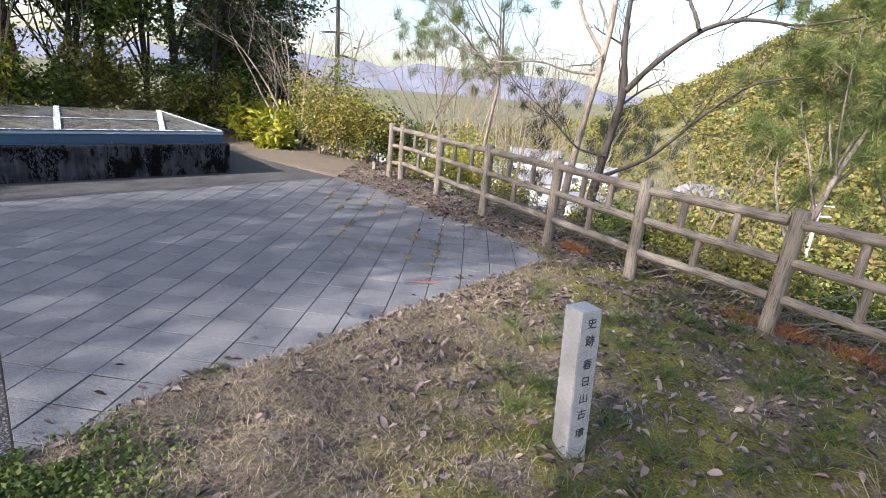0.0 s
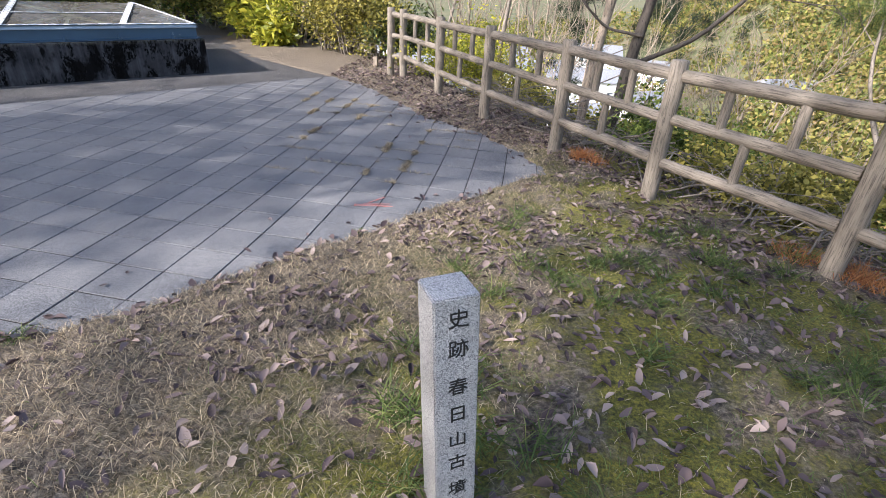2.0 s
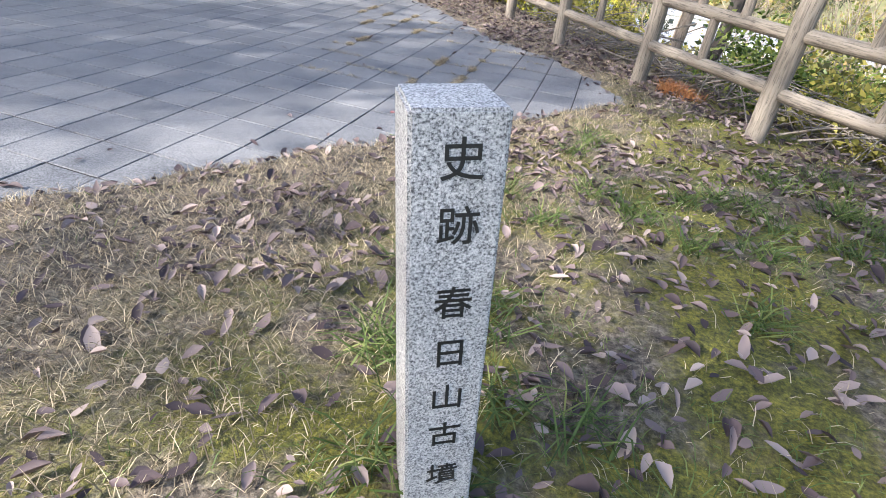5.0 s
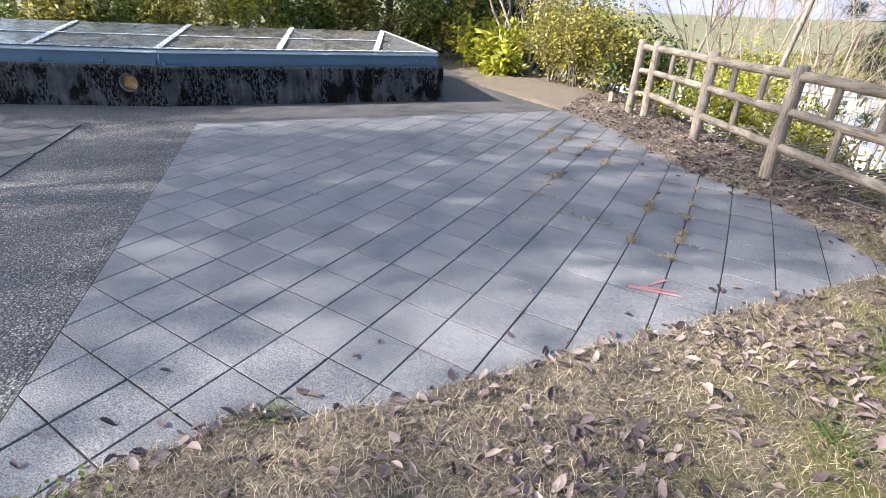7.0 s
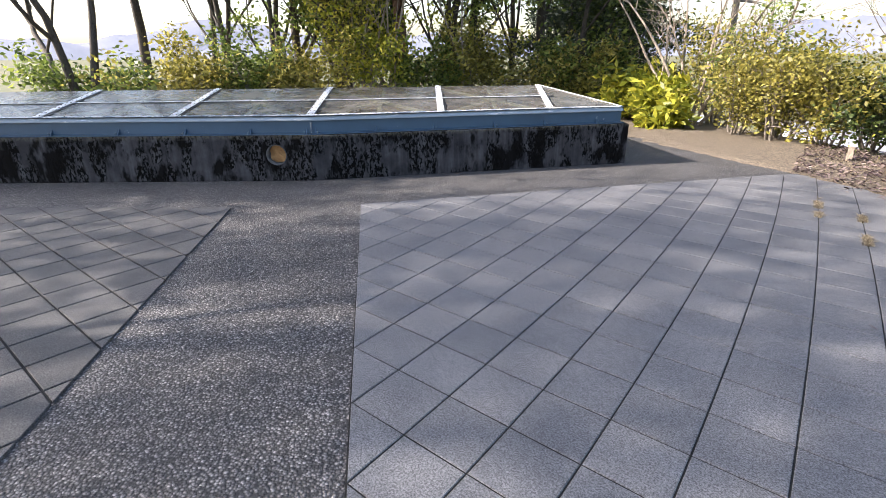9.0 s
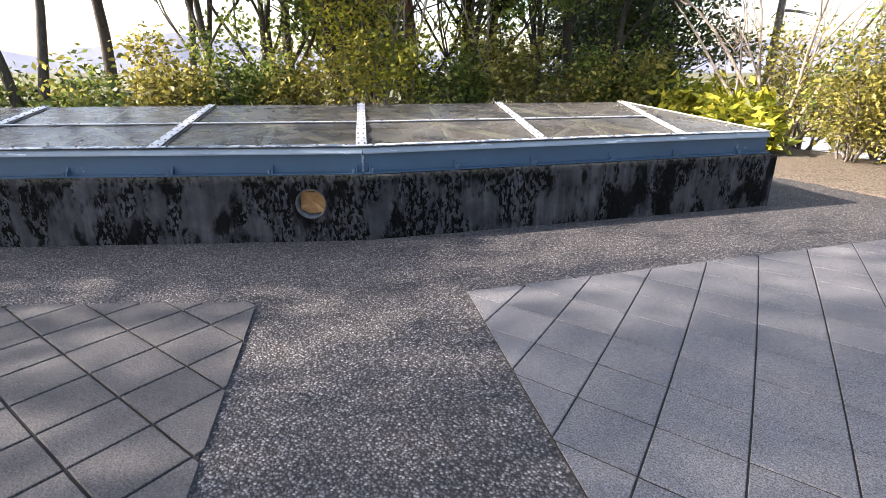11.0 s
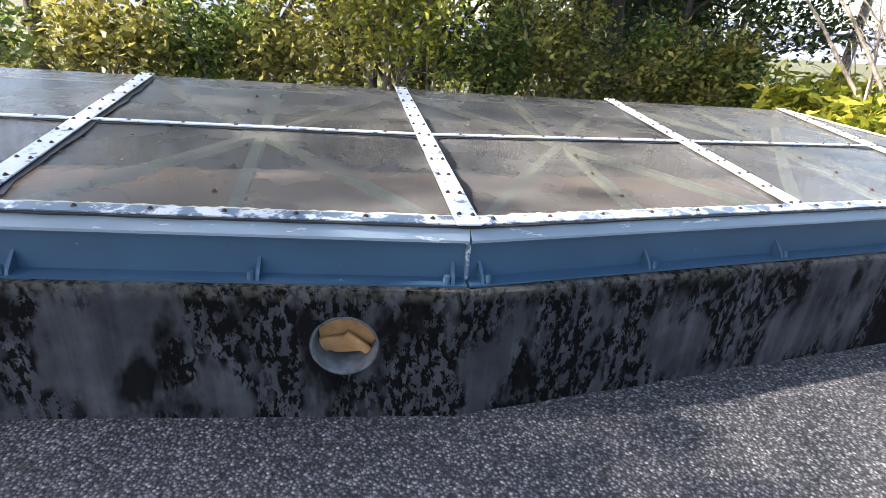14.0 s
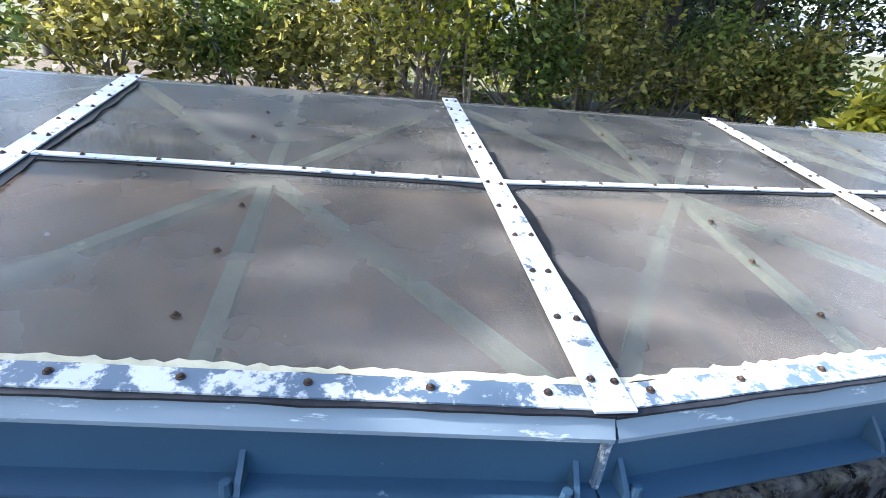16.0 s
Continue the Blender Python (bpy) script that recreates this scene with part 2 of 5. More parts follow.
LITTER = make_leaf("fallen_leaf", [(0.03, 0.02, 0.022), (0.085, 0.058, 0.058), (0.13, 0.094, 0.09), (0.2, 0.15, 0.138), (0.34, 0.27, 0.235)], 0.65, 0.12)
RUST = make_leaf("rusty_fern", [(0.22, 0.085, 0.035), (0.38, 0.16, 0.06), (0.5, 0.27, 0.11)], 0.8, 0.3)
GRASS = make_leaf("green_grass", [(0.05, 0.08, 0.02), (0.1, 0.15, 0.035), (0.21, 0.24, 0.07)], 0.6, 0.4)
HILL_LEAF = make_leaf("hillside_canopy", [(0.05, 0.07, 0.02), (0.15, 0.18, 0.04), (0.28, 0.2, 0.08), (0.3, 0.31, 0.07)], 0.8, 0.35)

# ---- mesh helpers ----
def raw_mesh(name, verts, faces):
    verts, faces = np.asarray(verts, np.float32), np.asarray(faces, np.int32)
    me = bpy.data.meshes.new(name)
    me.vertices.add(len(verts))
    me.vertices.foreach_set("co", verts.ravel())
    k = faces.shape[1]
    me.loops.add(faces.size)
    me.loops.foreach_set("vertex_index", faces.ravel())
    me.polygons.add(len(faces))
    me.polygons.foreach_set("loop_start", np.arange(0, faces.size, k, dtype=np.int32))
    me.update(calc_edges=True)
    me.validate()
    return me


def part(name, data, mat, parent=None, label="", smooth=False):
    """One mesh object from a bmesh or a mesh, under its thing."""
    if isinstance(data, bmesh.types.BMesh):
        me = bpy.data.meshes.new(name)
        data.normal_update()
        data.to_mesh(me)
        data.free()
    else:
        me = data
    if not me.materials:
        me.materials.append(mat)
    if smooth:
        me.polygons.foreach_set("use_smooth", [True] * len(me.polygons))
    ob = new(name, me)
    ob.parent = parent
    return tagged(ob, label)


def thing(name, place, label, category, group=""):
    ob = new(name)
    ob.empty_display_size = 0.1
    ob.matrix_basis = Matrix.Translation(place)
    return tagged(ob, label, category, group)


def prism(points, z0, z1, bm=None):
    bm = bm or bmesh.new()
    low = [bm.verts.new((x, y, z0)) for x, y in points]
    high = [bm.verts.new((x, y, z1)) for x, y in points]
    bm.faces.new(high)
    bm.faces.new(low[::-1])
    n = len(points)
    for i in range(n):
        bm.faces.new((low[i], low[(i + 1) % n], high[(i + 1) % n], high[i]))
    return bm


def box(bm, m, size, bevel=0.0):
    made = bmesh.ops.create_cube(bm, size=1, matrix=m @ Matrix.Diagonal((*size, 1)))
    if bevel:
        edges = list({e for v in made["verts"] for e in v.link_edges})
        bmesh.ops.bevel(bm, geom=edges, offset=bevel, segments=2, affect="EDGES")
    return bm


def tubes(lines, sides):
    """Rings along polylines of (points, radii), joined to one vertex and face list."""
    verts, faces, base = [], [], 0
    ang = np.linspace(0, 2 * np.pi, sides, endpoint=False)
    for pts, rad in lines:
        pts = np.asarray(pts, float)
        tang = np.gradient(pts, axis=0)
        tang /= np.linalg.norm(tang, axis=1)[:, None] + 1e-9
        ref = np.where(np.abs(tang[:, 2:3]) > 0.9, [[1.0, 0, 0]], [[0, 0, 1.0]])
        a = np.cross(tang, ref)
        a /= np.linalg.norm(a, axis=1)[:, None] + 1e-9
        b = np.cross(tang, a)
        ring = pts[:, None] + np.asarray(rad)[:, None, None] * (np.cos(ang)[None, :, None] * a[:, None] + np.sin(ang)[None, :, None] * b[:, None])
        n = len(pts)
        verts.append(ring.reshape(-1, 3))
        i, j = np.meshgrid(np.arange(n - 1), np.arange(sides), indexing="ij")
        q = np.stack([i * sides + j, i * sides + (j + 1) % sides, (i + 1) * sides + (j + 1) % sides, (i + 1) * sides + j], -1).reshape(-1, 4)
        faces.append(q + base)
        base += n * sides
    return np.concatenate(verts), np.concatenate(faces)


def leaf_quads(rng, centres, size, slim=0.45, up=0.3, fold=0.25):
    """Pointed, slightly folded leaves at the given places."""
    n = len(centres)
    d = rng.normal(size=(n, 3))
    d[:, 2] = d[:, 2] * 0.7 + up - 0.3
    d /= np.linalg.norm(d, axis=1)[:, None]
    w = np.cross(d, rng.normal(size=(n, 3)))
    w /= np.linalg.norm(w, axis=1)[:, None]
    nn = np.cross(d, w)
    ln = (size * rng.uniform(0.6, 1.35, n))[:, None]
    c = np.asarray(centres)
    v = np.stack([c, c + d * ln * 0.5 + w * ln * slim * 0.5 + nn * ln * fold * 0.4, c + d * ln, c + d * ln * 0.5 - w * ln * slim * 0.5 + nn * ln * fold * 0.4], 1)
    f = np.arange(n * 4).reshape(n, 4)
    return v.reshape(-1, 3), f


def grow(rng, start, way, length, radius, depth, spread, lines, tips, bend=0.15, rise=0.1, kids=(3, 5), first=0.35, limb=0):
    n = 7
    pts, p, d = [np.array(start, float)], np.array(start, float), np.array(way, float)
    d /= np.linalg.norm(d)
    for _ in range(n - 1):
        d = d + rng.normal(size=3) * bend + np.array([0, 0, rise])
        d /= np.linalg.norm(d)
        p = p + d * length / (n - 1)
        pts.append(p)
    rad = np.linspace(radius, radius * (0.35 if depth else 0.25), n)
    lines.append((depth, np.array(pts), rad, limb))
    if depth == 0:
        tips.append(pts[-1])
        tips.append(pts[n // 2])
        return
    for _ in range(rng.integers(kids[0], kids[1] + 1)):
        u = rng.uniform(first, 1.0) * (n - 1)
        i = min(int(u), n - 2)
        q = pts[i] + (pts[i + 1] - pts[i]) * (u - i)
        side = rng.normal(size=3)
        side -= side @ d * d
        side /= np.linalg.norm(side)
        grow(rng, q, d + side * spread * rng.uniform(0.6, 1.4), length * rng.uniform(0.45, 0.72), max(0.004, np.interp(u, range(n), rad) * rng.uniform(0.45, 0.7)), depth - 1, spread, lines, tips, bend * 1.15, rise, kids, 0.25, limb or len(lines))
    tips.append(pts[-1])


def wood_parts(root, lines, mat, top, place):
    """Each stem and each main limb, with its forks, is a part of its own; the finest twigs stay together."""
    for d, p, r, limb in lines:
        if d == top:
            part("trunk", raw_mesh("trunk", *tubes([(p - place, r)], 10)), mat, root, smooth=True)
    for key in sorted({limb for d, p, r, limb in lines if top > d >= 1}):
        part("limb", raw_mesh("limb", *tubes([(p - place, r) for d, p, r, limb in lines if limb == key and top > d >= 1], 6)), mat, root, smooth=True)
    twigs = [(p[::2] - place, r[::2]) for d, p, r, limb in lines if d == 0 and d < top]
    if twigs:
        tagged(part("twig_mass", raw_mesh("twig_mass", *tubes(twigs, 3)), mat, root), kind="stuff")


def clump_points(rng, tips, each, radius, flat=0.8):
    t = np.repeat(np.asarray(tips), each, axis=0)
    r = rng.normal(size=t.shape) * radius * 0.5
    r[:, 2] *= flat
    return t + r


# ---- ground ----
PLAZA = [(0.45, -1.45), (0.68, -0.9), (0.83, -0.5), (1.1, -0.27), (1.34, -0.03), (1.56, 0.28), (1.74, 0.56), (2.18, 1.18), (2.75, 1.93),
         (3.25, 2.6), (3.34, 2.86), (3.09, 3.29), (2.6, 3.9), (1.88, 4.42), (1.08, 5.45), (0.4, 6.25), (-0.5, 6.95), (-1.5, 7.6),
         (-2.9, 8.5), (-5.5, 11.6), (-13.5, 4.0), (-9.0, -2.0), (-4.0, -5.5), (-0.6, -3.0)]
RIM = [(7.6, -1.8), (5.55, 1.3), (4.0, 3.6), (2.2, 6.1), (1.3, 7.6), (0.6, 9.2), (-2.5, 11.8), (-7.0, 14.5), (-16.0, 8.0), (-19.0, -4.0), (-10.0, -16.0), (6.0, -14.0)]


def signed_distance(poly, x, y):
    """Distance to the polygon's edge, positive outside."""
    best = np.full(x.shape, 1e9)
    inside = np.zeros(x.shape, bool)
    for (ax, ay), (bx, by) in zip(poly, poly[1:] + poly[:1]):
        ex, ey = bx - ax, by - ay
        u = np.clip(((x - ax) * ex + (y - ay) * ey) / (ex * ex + ey * ey), 0, 1)
        best = np.minimum(best, np.hypot(x - ax - u * ex, y - ay - u * ey))
        cross = (ay > y) != (by > y)
        inside ^= cross & (x < (bx - ax) * (y - ay) / (by - ay + 1e-12) + ax)
    return np.where(inside, -best, best)


def wobble(x, y, f):
    return np.sin(x * f + 1.3 * np.sin(y * f * 0.7)) * np.sin(y * f * 1.1 + 1.7 * np.sin(x * f * 0.6 + 1))


def height(x, y):
    x, y = np.asarray(x, float), np.asarray(y, float)
    d = signed_distance(PLAZA, x, y) + 0.035 * wobble(x, y, 9) + 0.02 * wobble(x, y, 23)
    inside_rim = np.clip(-signed_distance(RIM, x, y) / 1.8, 0, 1)
    out = np.clip(signed_distance(RIM, x, y), 0, None)
    lawn = np.clip(d / 0.06, -1, 1) * 0.03 - 0.015
    lawn = np.where(d < 0, np.clip(d, -0.12, 0) * 0.6 - 0.015, lawn)
    mound = 0.062 * np.clip(d, 0, 4.5) * inside_rim
    lawn = lawn + mound + np.where(d > 0, 0.012 * wobble(x, y, 5) + 0.006 * wobble(x, y, 17), 0)
    fall = -26.0 * (1 - np.exp(-out / 34.0))
    r = np.hypot(x, y)
    az = np.degrees(np.arctan2(x, y))
    hill = 150 * np.exp(-((az - 62) / 32) ** 2) * np.clip((r - 45) / 190, 0, 1) ** 1.2
    ridge = 34 * np.exp(-((az - 28) / 13) ** 2) * np.clip((r - 160) / 300, 0, 1)
    far = np.clip((r - 900) / 1500, 0, 1) * 30
    rough = np.clip(out / 30, 0, 1) * 0.8 * wobble(x, y, 0.35) + np.clip(out / 3, 0, 1) * 0.1 * wobble(x, y, 2.1)
    return lawn + fall + hill + ridge + far + rough


def graded(lo, hi, step, far):
    mid = np.arange(lo, hi, step)
    grow_out = np.cumsum(step * 1.135 ** np.arange(1, 90))
    grow_out = grow_out[grow_out < far]
    return np.concatenate([(lo - grow_out)[::-1], mid, hi + grow_out])


gx, gy = graded(0.2, 6.4, 0.045, 4600), graded(-3.2, 8.0, 0.055, 4600)
GX, GY = np.meshgrid(gx, gy)
GZ = height(GX, GY)
gi, gj = np.meshgrid(np.arange(len(gy) - 1), np.arange(len(gx) - 1), indexing="ij")
w = len(gx)
gf = np.stack([gi * w + gj, gi * w + gj + 1, (gi + 1) * w + gj + 1, (gi + 1) * w + gj], -1).reshape(-1, 4)
ground = part("ground", raw_mesh("ground", np.stack([GX, GY, GZ], -1).reshape(-1, 3), gf), GROUND, None, "dry straw, moss and soil falling away to wooded hills", True)
tagged(ground, category="ground", kind="structure")

# ---- pavement ----
PAVED = [(0.62, -1.5), (1.0, -0.75), (1.8, 0.25), (2.4, 1.1), (3.0, 1.9), (3.45, 2.5), (3.55, 2.95), (3.25, 3.5), (2.7, 4.1), (2.0, 4.6), (1.2, 5.7), (0.5, 6.5),
         (-0.5, 7.2), (-1.5, 7.85), (-2.9, 8.75), (-5.5, 11.8), (-13.7, 4.0), (-9.1, -2.2), (-4.0, -5.7), (-0.6, -3.2)]
slab = part("pavement", prism(PAVED, -0.14, -0.013), PEBBLE, None, "grey exposed-aggregate concrete paving with small pebbles")
tagged(slab, category="pavement", kind="structure")

# ---- the covered pit: low wall, steel curb, skylight ----
R2 = math.sqrt(0.5)


def sn(s, n, z=0.0):
    """A place by the pit's own axes: s along the ridge, n across it."""
    return Vector(((s - n) * R2, (s + n) * R2, z))


BEND, END_R, END_L = -1.379, 2.815, -8.3
TAN_R, TAN_L = 0.1255, 0.094
RIDGE_N, RIDGE_Z, EAVE_Z = 8.03, 0.945, 0.745
BACK_N = 9.35
WALL_TOP = 0.532


def front(s, inset=0.0):
    return 5.522 + (TAN_R * (s - BEND) if s > BEND else TAN_L * (BEND - s)) + inset


def ring(inset):
    """The wall's outline, moved inwards: front left, bend, front right, back right, back left."""
    a, b = END_L + inset, END_R - inset
    return [(a, front(a, inset)), (BEND, front(BEND, inset)), (b, front(b, inset)), (b, BACK_N - inset), (a, BACK_N - inset)]


def wall_along(p, q, z0, z1, depth, hole=None):
    """A straight wall from p to q whose outer face is on its right-hand side, optionally with a round hole (distance, height, radius)."""
    p, q = Vector(p), Vector(q)
    along = (q - p).normalized()
    inward = Vector((-along.y, along.x, 0))
    length = (q - p).length
    bm = bmesh.new()
    if not hole:
        n = max(2, int(length / 0.12))
        grid = [[None, None] for _ in range(n + 1)]
        for i in range(n + 1):
            o = p + along * length * i / n
            wob = 0.004 * math.sin(i * 1.7) + 0.003 * math.sin(i * 0.63)
            ch = 0.012
            prof = [(wob, z0), (wob, z1 - ch), (wob + ch, z1 + 0.003 * math.sin(i * 2.3)), (depth, z1), (depth, z0)]
            grid[i] = [bm.verts.new((*(o + inward * d).xy, z)) for d, z in prof]
        for i in range(n):
            for k in range(4):
                bm.faces.new((grid[i][k], grid[i + 1][k], grid[i + 1][k + 1], grid[i][k + 1]))
        bm.faces.new(grid[0])
        bm.faces.new(grid[-1][::-1])
    else:
        c, hz, r = hole
        k = 40
        def at(d, z, t):
            return bm.verts.new((*(p + along * d + inward * t).xy, z))
        loops = []
        for t in (0.0, depth):
            circ, rim = [], []
            for i in range(k):
                a = 2 * math.pi * i / k
                ca, sa = math.cos(a), math.sin(a)
                circ.append(at(c + r * ca, hz + r * sa, t))
                lim = min((0.3 / abs(ca)) if abs(ca) > 1e-6 else 9, ((z1 - hz) if sa > 0 else (hz - z0)) / abs(sa) if abs(sa) > 1e-6 else 9)
                rim.append(at(c + lim * ca, hz + lim * sa, t))
            for i in range(k):
                j = (i + 1) % k
                bm.faces.new((circ[i], circ[j], rim[j], rim[i]) if t else (circ[i], rim[i], rim[j], circ[j]))
            corners = []
            for a, b in ((1, 1), (-1, 1), (-1, -1), (1, -1)):
                corners.append((c + a * 0.3, z1 if b > 0 else z0))
            for (cd, cz), sgn in zip(corners, ((1, 1), (-1, 1), (-1, -1), (1, -1))):
                near = sorted(rim, key=lambda v: (v.co - Vector((*(p + along * cd + inward * t).xy, cz))).length)[:2]
                if (near[0].co - Vector((*(p + along * cd + inward * t).xy, cz))).length > 1e-4:
                    bm.faces.new((near[0], near[1], at(cd, cz, t)))
            loops.append(circ)
        for i in range(k):
            j = (i + 1) % k
            bm.faces.new((loops[0][i], loops[0][j], loops[1][j], loops[1][i]))
        for d0, d1 in ((0.0, c - 0.3), (c + 0.3, length)):
            o = pose(*(p + along * (d0 + d1) / 2 + inward * depth / 2).xy, (z0 + z1) / 2, 0, 0, math.degrees(math.atan2(along.y, along.x)))
            box(bm, o, (d1 - d0, depth, z1 - z0))
        top = prism([(p + inward * 0.0).xy, (q + inward * 0.0).xy, (q + inward * depth).xy, (p + inward * depth).xy], z1 + 0.0005, z1 + 0.004)
        me = bpy.data.meshes.new("cap")
        top.to_mesh(me)
        top.free()
        bm.from_mesh(me)
        bmesh.ops.recalc_face_normals(bm, faces=bm.faces)
    return bm


pit = thing("pit_cover", sn(0, 8), "low stained concrete wall roofed by a blue steel skylight", "skylight")
PIT_AT = sn(0, 8)
INV = Matrix.Translation(-PIT_AT)


def pit_part(name, bm, mat, parent=None, label="", smooth=False):
    bm.transform(INV)
    return part(name, bm, mat, parent or pit, label, smooth)


outer = [sn(*c) for c in ring(0)]
THICK = 0.26
hole_side = 0.435
left_len = (outer[1] - outer[0]).length
pit_part("wall", wall_along(outer[0], outer[1], -0.1, WALL_TOP, THICK, (left_len - hole_side, 0.305, 0.125)), WALL, label="black-stained concrete wall with a round hole")
pit_part("wall", wall_along(outer[1], outer[2], -0.1, WALL_TOP, THICK), WALL, label="black-stained concrete wall")
pit_part("wall", wall_along(outer[2], outer[3], -0.1, WALL_TOP, THICK), WALL)
pit_part("wall", wall_along(outer[3], outer[4], -0.1, WALL_TOP, THICK), WALL)
pit_part("wall", wall_along(outer[4], outer[0], -0.1, WALL_TOP, THICK), WALL)

# round pipe stub and broken boards in the hole
al = (outer[1] - outer[0]).normalized()
inw = Vector((-al.y, al.x, 0))
hole_c = outer[1] - al * hole_side + Vector((0, 0, 0.305))
bm = bmesh.new()
ringv = []
for r, t in ((0.1245, 0.003), (0.1245, 0.2), (0.114, 0.2), (0.114, 0.003)):
    ringv.append([bm.verts.new(hole_c + al * r * math.cos(a) + Vector((0, 0, r * math.sin(a))) + inw * t) for a in np.linspace(0, 2 * math.pi, 40, endpoint=False)])
for a in range(4):
    for i in range(40):
        bm.faces.new((ringv[a][i], ringv[a][(i + 1) % 40], ringv[(a + 1) % 4][(i + 1) % 40], ringv[(a + 1) % 4][i]))
pit_part("pipe", bm, CLAY, label="grey mortar rim of the round hole", smooth=True)
turn_l = math.degrees(math.atan2(al.y, al.x))
for dx, dz, tilt, size, t in ((0.0, 0.0, 4, (0.21, 0.012, 0.21), 0.125), (-0.035, -0.05, 9, (0.13, 0.014, 0.06), 0.105), (0.045, -0.045, -40, (0.13, 0.014, 0.036), 0.09), (-0.01, 0.055, -6, (0.15, 0.012, 0.05), 0.11)):
    bm = bmesh.new()
    box(bm, Matrix.Translation(hole_c + al * dx + inw * t + Vector((0, 0, dz))) @ pose(0, 0, 0, 0, 0, turn_l) @ pose(0, 0, 0, 0, -tilt, 0), size, 0.003)
    pit_part("board", bm, OCHRE, label="broken ochre board")

# brown floor of the pit
inner = [sn(*c).xy for c in ring(THICK + 0.01)]
pit_part("pit_floor", prism(inner, -0.1, 0.02), BROWN, label="brown earth under the roof")


def channel(p, q, name="steel_curb"):
    """A steel channel standing on the wall: foot flange, web, top flange."""
    p, q = Vector(p), Vector(q)
    a = (q - p).normalized()
    i = Vector((-a.y, a.x, 0))
    prof = [(-0.06, 0.0), (-0.06, 0.008), (0.0, 0.012), (0.0, 0.155), (-0.026, 0.16), (-0.03, 0.168), (-0.004, 0.204), (0.06, 0.206), (0.06, 0.0)]
    bm = bmesh.new()
    rings = []
    for o in (p, q):
        rings.append([bm.verts.new((o.x + i.x * d, o.y + i.y * d, WALL_TOP + 0.005 + z)) for d, z in prof])
    k = len(prof)
    for j in range(k):
        bm.faces.new((rings[0][j], rings[1][j], rings[1][(j + 1) % k], rings[0][(j + 1) % k]))
    bm.faces.new(rings[0][::-1])
    bm.faces.new(rings[1])
    bmesh.ops.recalc_face_normals(bm, faces=bm.faces)
    pit_part(name, bm, BLUE, label="blue-painted steel channel")
    lip = bmesh.new()
    edge = [(-0.034, 0.160), (-0.034, 0.170), (-0.006, 0.2065), (0.056, 0.2085), (0.056, 0.2065), (-0.005, 0.2045)]
    rings = [[lip.verts.new((o.x + i.x * d, o.y + i.y * d, WALL_TOP + 0.005 + z)) for d, z in edge] for o in (p, q)]
    for j in range(len(edge)):
        lip.faces.new((rings[0][j], rings[1][j], rings[1][(j + 1) % len(edge)], rings[0][(j + 1) % len(edge)]))
    bmesh.ops.recalc_face_normals(lip, faces=lip.faces)
    pit_part("lip", lip, LIP, label="top lip of the curb, blue paled for caught light, with flaking paint")


INSET = 0.09
curb = [sn(*c) for c in ring(INSET)]
for i in range(5):
    channel(curb[i], curb[(i + 1) % 5])

# gussets with bolts on the front channels
def gusset(o, a, i, w=0.012):
    bm = bmesh.new()
    for sx in (-1, 1):
        pts = [o + a * sx * w / 2 + Vector((0, 0, 0.008)), o - i * 0.055 + a * sx * w / 2 + Vector((0, 0, 0.008)), o - i * 0.045 + a * sx * w / 2 + Vector((0, 0, 0.03)), o + a * sx * w / 2 + Vector((0, 0, 0.075))]
        vs = [bm.verts.new(v) for v in pts]
        if sx < 0:
            first = vs
    for j in range(4):
        bm.faces.new((first[j], first[(j + 1) % 4], vs[(j + 1) % 4], vs[j]))
    bm.faces.new(first)
    bm.faces.new(vs[::-1])
    bmesh.ops.create_cone(bm, cap_ends=True, segments=8, radius1=0.014, radius2=0.011, depth=0.03, matrix=Matrix.Translation(o - i * 0.045 + a * 0.022 + Vector((0, 0, 0.024))))
    bmesh.ops.recalc_face_normals(bm, faces=bm.faces)
    pit_part("gusset", bm, BLUE)


for c0, c1, ds in ((curb[1], curb[2], (0.05, 0.78, 1.5, 2.3, 3.0, 3.75)), (curb[1], curb[0], (0.05, 0.72, 1.5, 2.3, 3.1, 3.9, 4.7))):
    a = (c1 - c0).normalized()
    i = Vector((-a.y, a.x, 0)) if c1 is curb[2] else Vector((a.y, -a.x, 0))
    for d in ds:
        gusset(c0 + a * d + Vector((0, 0, WALL_TOP + 0.006)), a, i)
# joint plate at the bend
bm = bmesh.new()
jd = (curb[1] - sn(BEND, 9)).normalized()
box(bm, Matrix.Translation(curb[1] + jd * 0.006 + Vector((0, 0, WALL_TOP + 0.085))) @ pose(0, 0, 0, 0, 0, 45), (0.016, 0.024, 0.14), 0.004)
pit_part("joint_plate", bm, WHITE_EDGE)

# roof surface by pit axes
STRAPS = [-7.9, -6.25, -4.62, -3.0, -1.385, 0.21, 1.68]
HIP_S = 1.7
EDGE = INSET - 0.01


def slope_z(s, n):
    e = front(s, EDGE)
    return EAVE_Z + (RIDGE_Z - EAVE_Z) * (n - e) / (RIDGE_N - e)


def mid_n(s):
    return front(s, EDGE) + (RIDGE_N - front(s, EDGE)) * 0.47


def on_roof(s, u, lift=0.0):
    """u runs from 0 at the eave to 1 at the ridge."""
    e = front(s, EDGE)
    s += u * float(np.interp(s, (-7.9, -4.62, -3.0, -1.385, 0.21, 1.68), (-0.3, -0.28, -0.12, 0.02, 0.17, 0.39)))
    return sn(s, e + (RIDGE_N - e) * u, EAVE_Z + (RIDGE_Z - EAVE_Z) * u + lift)


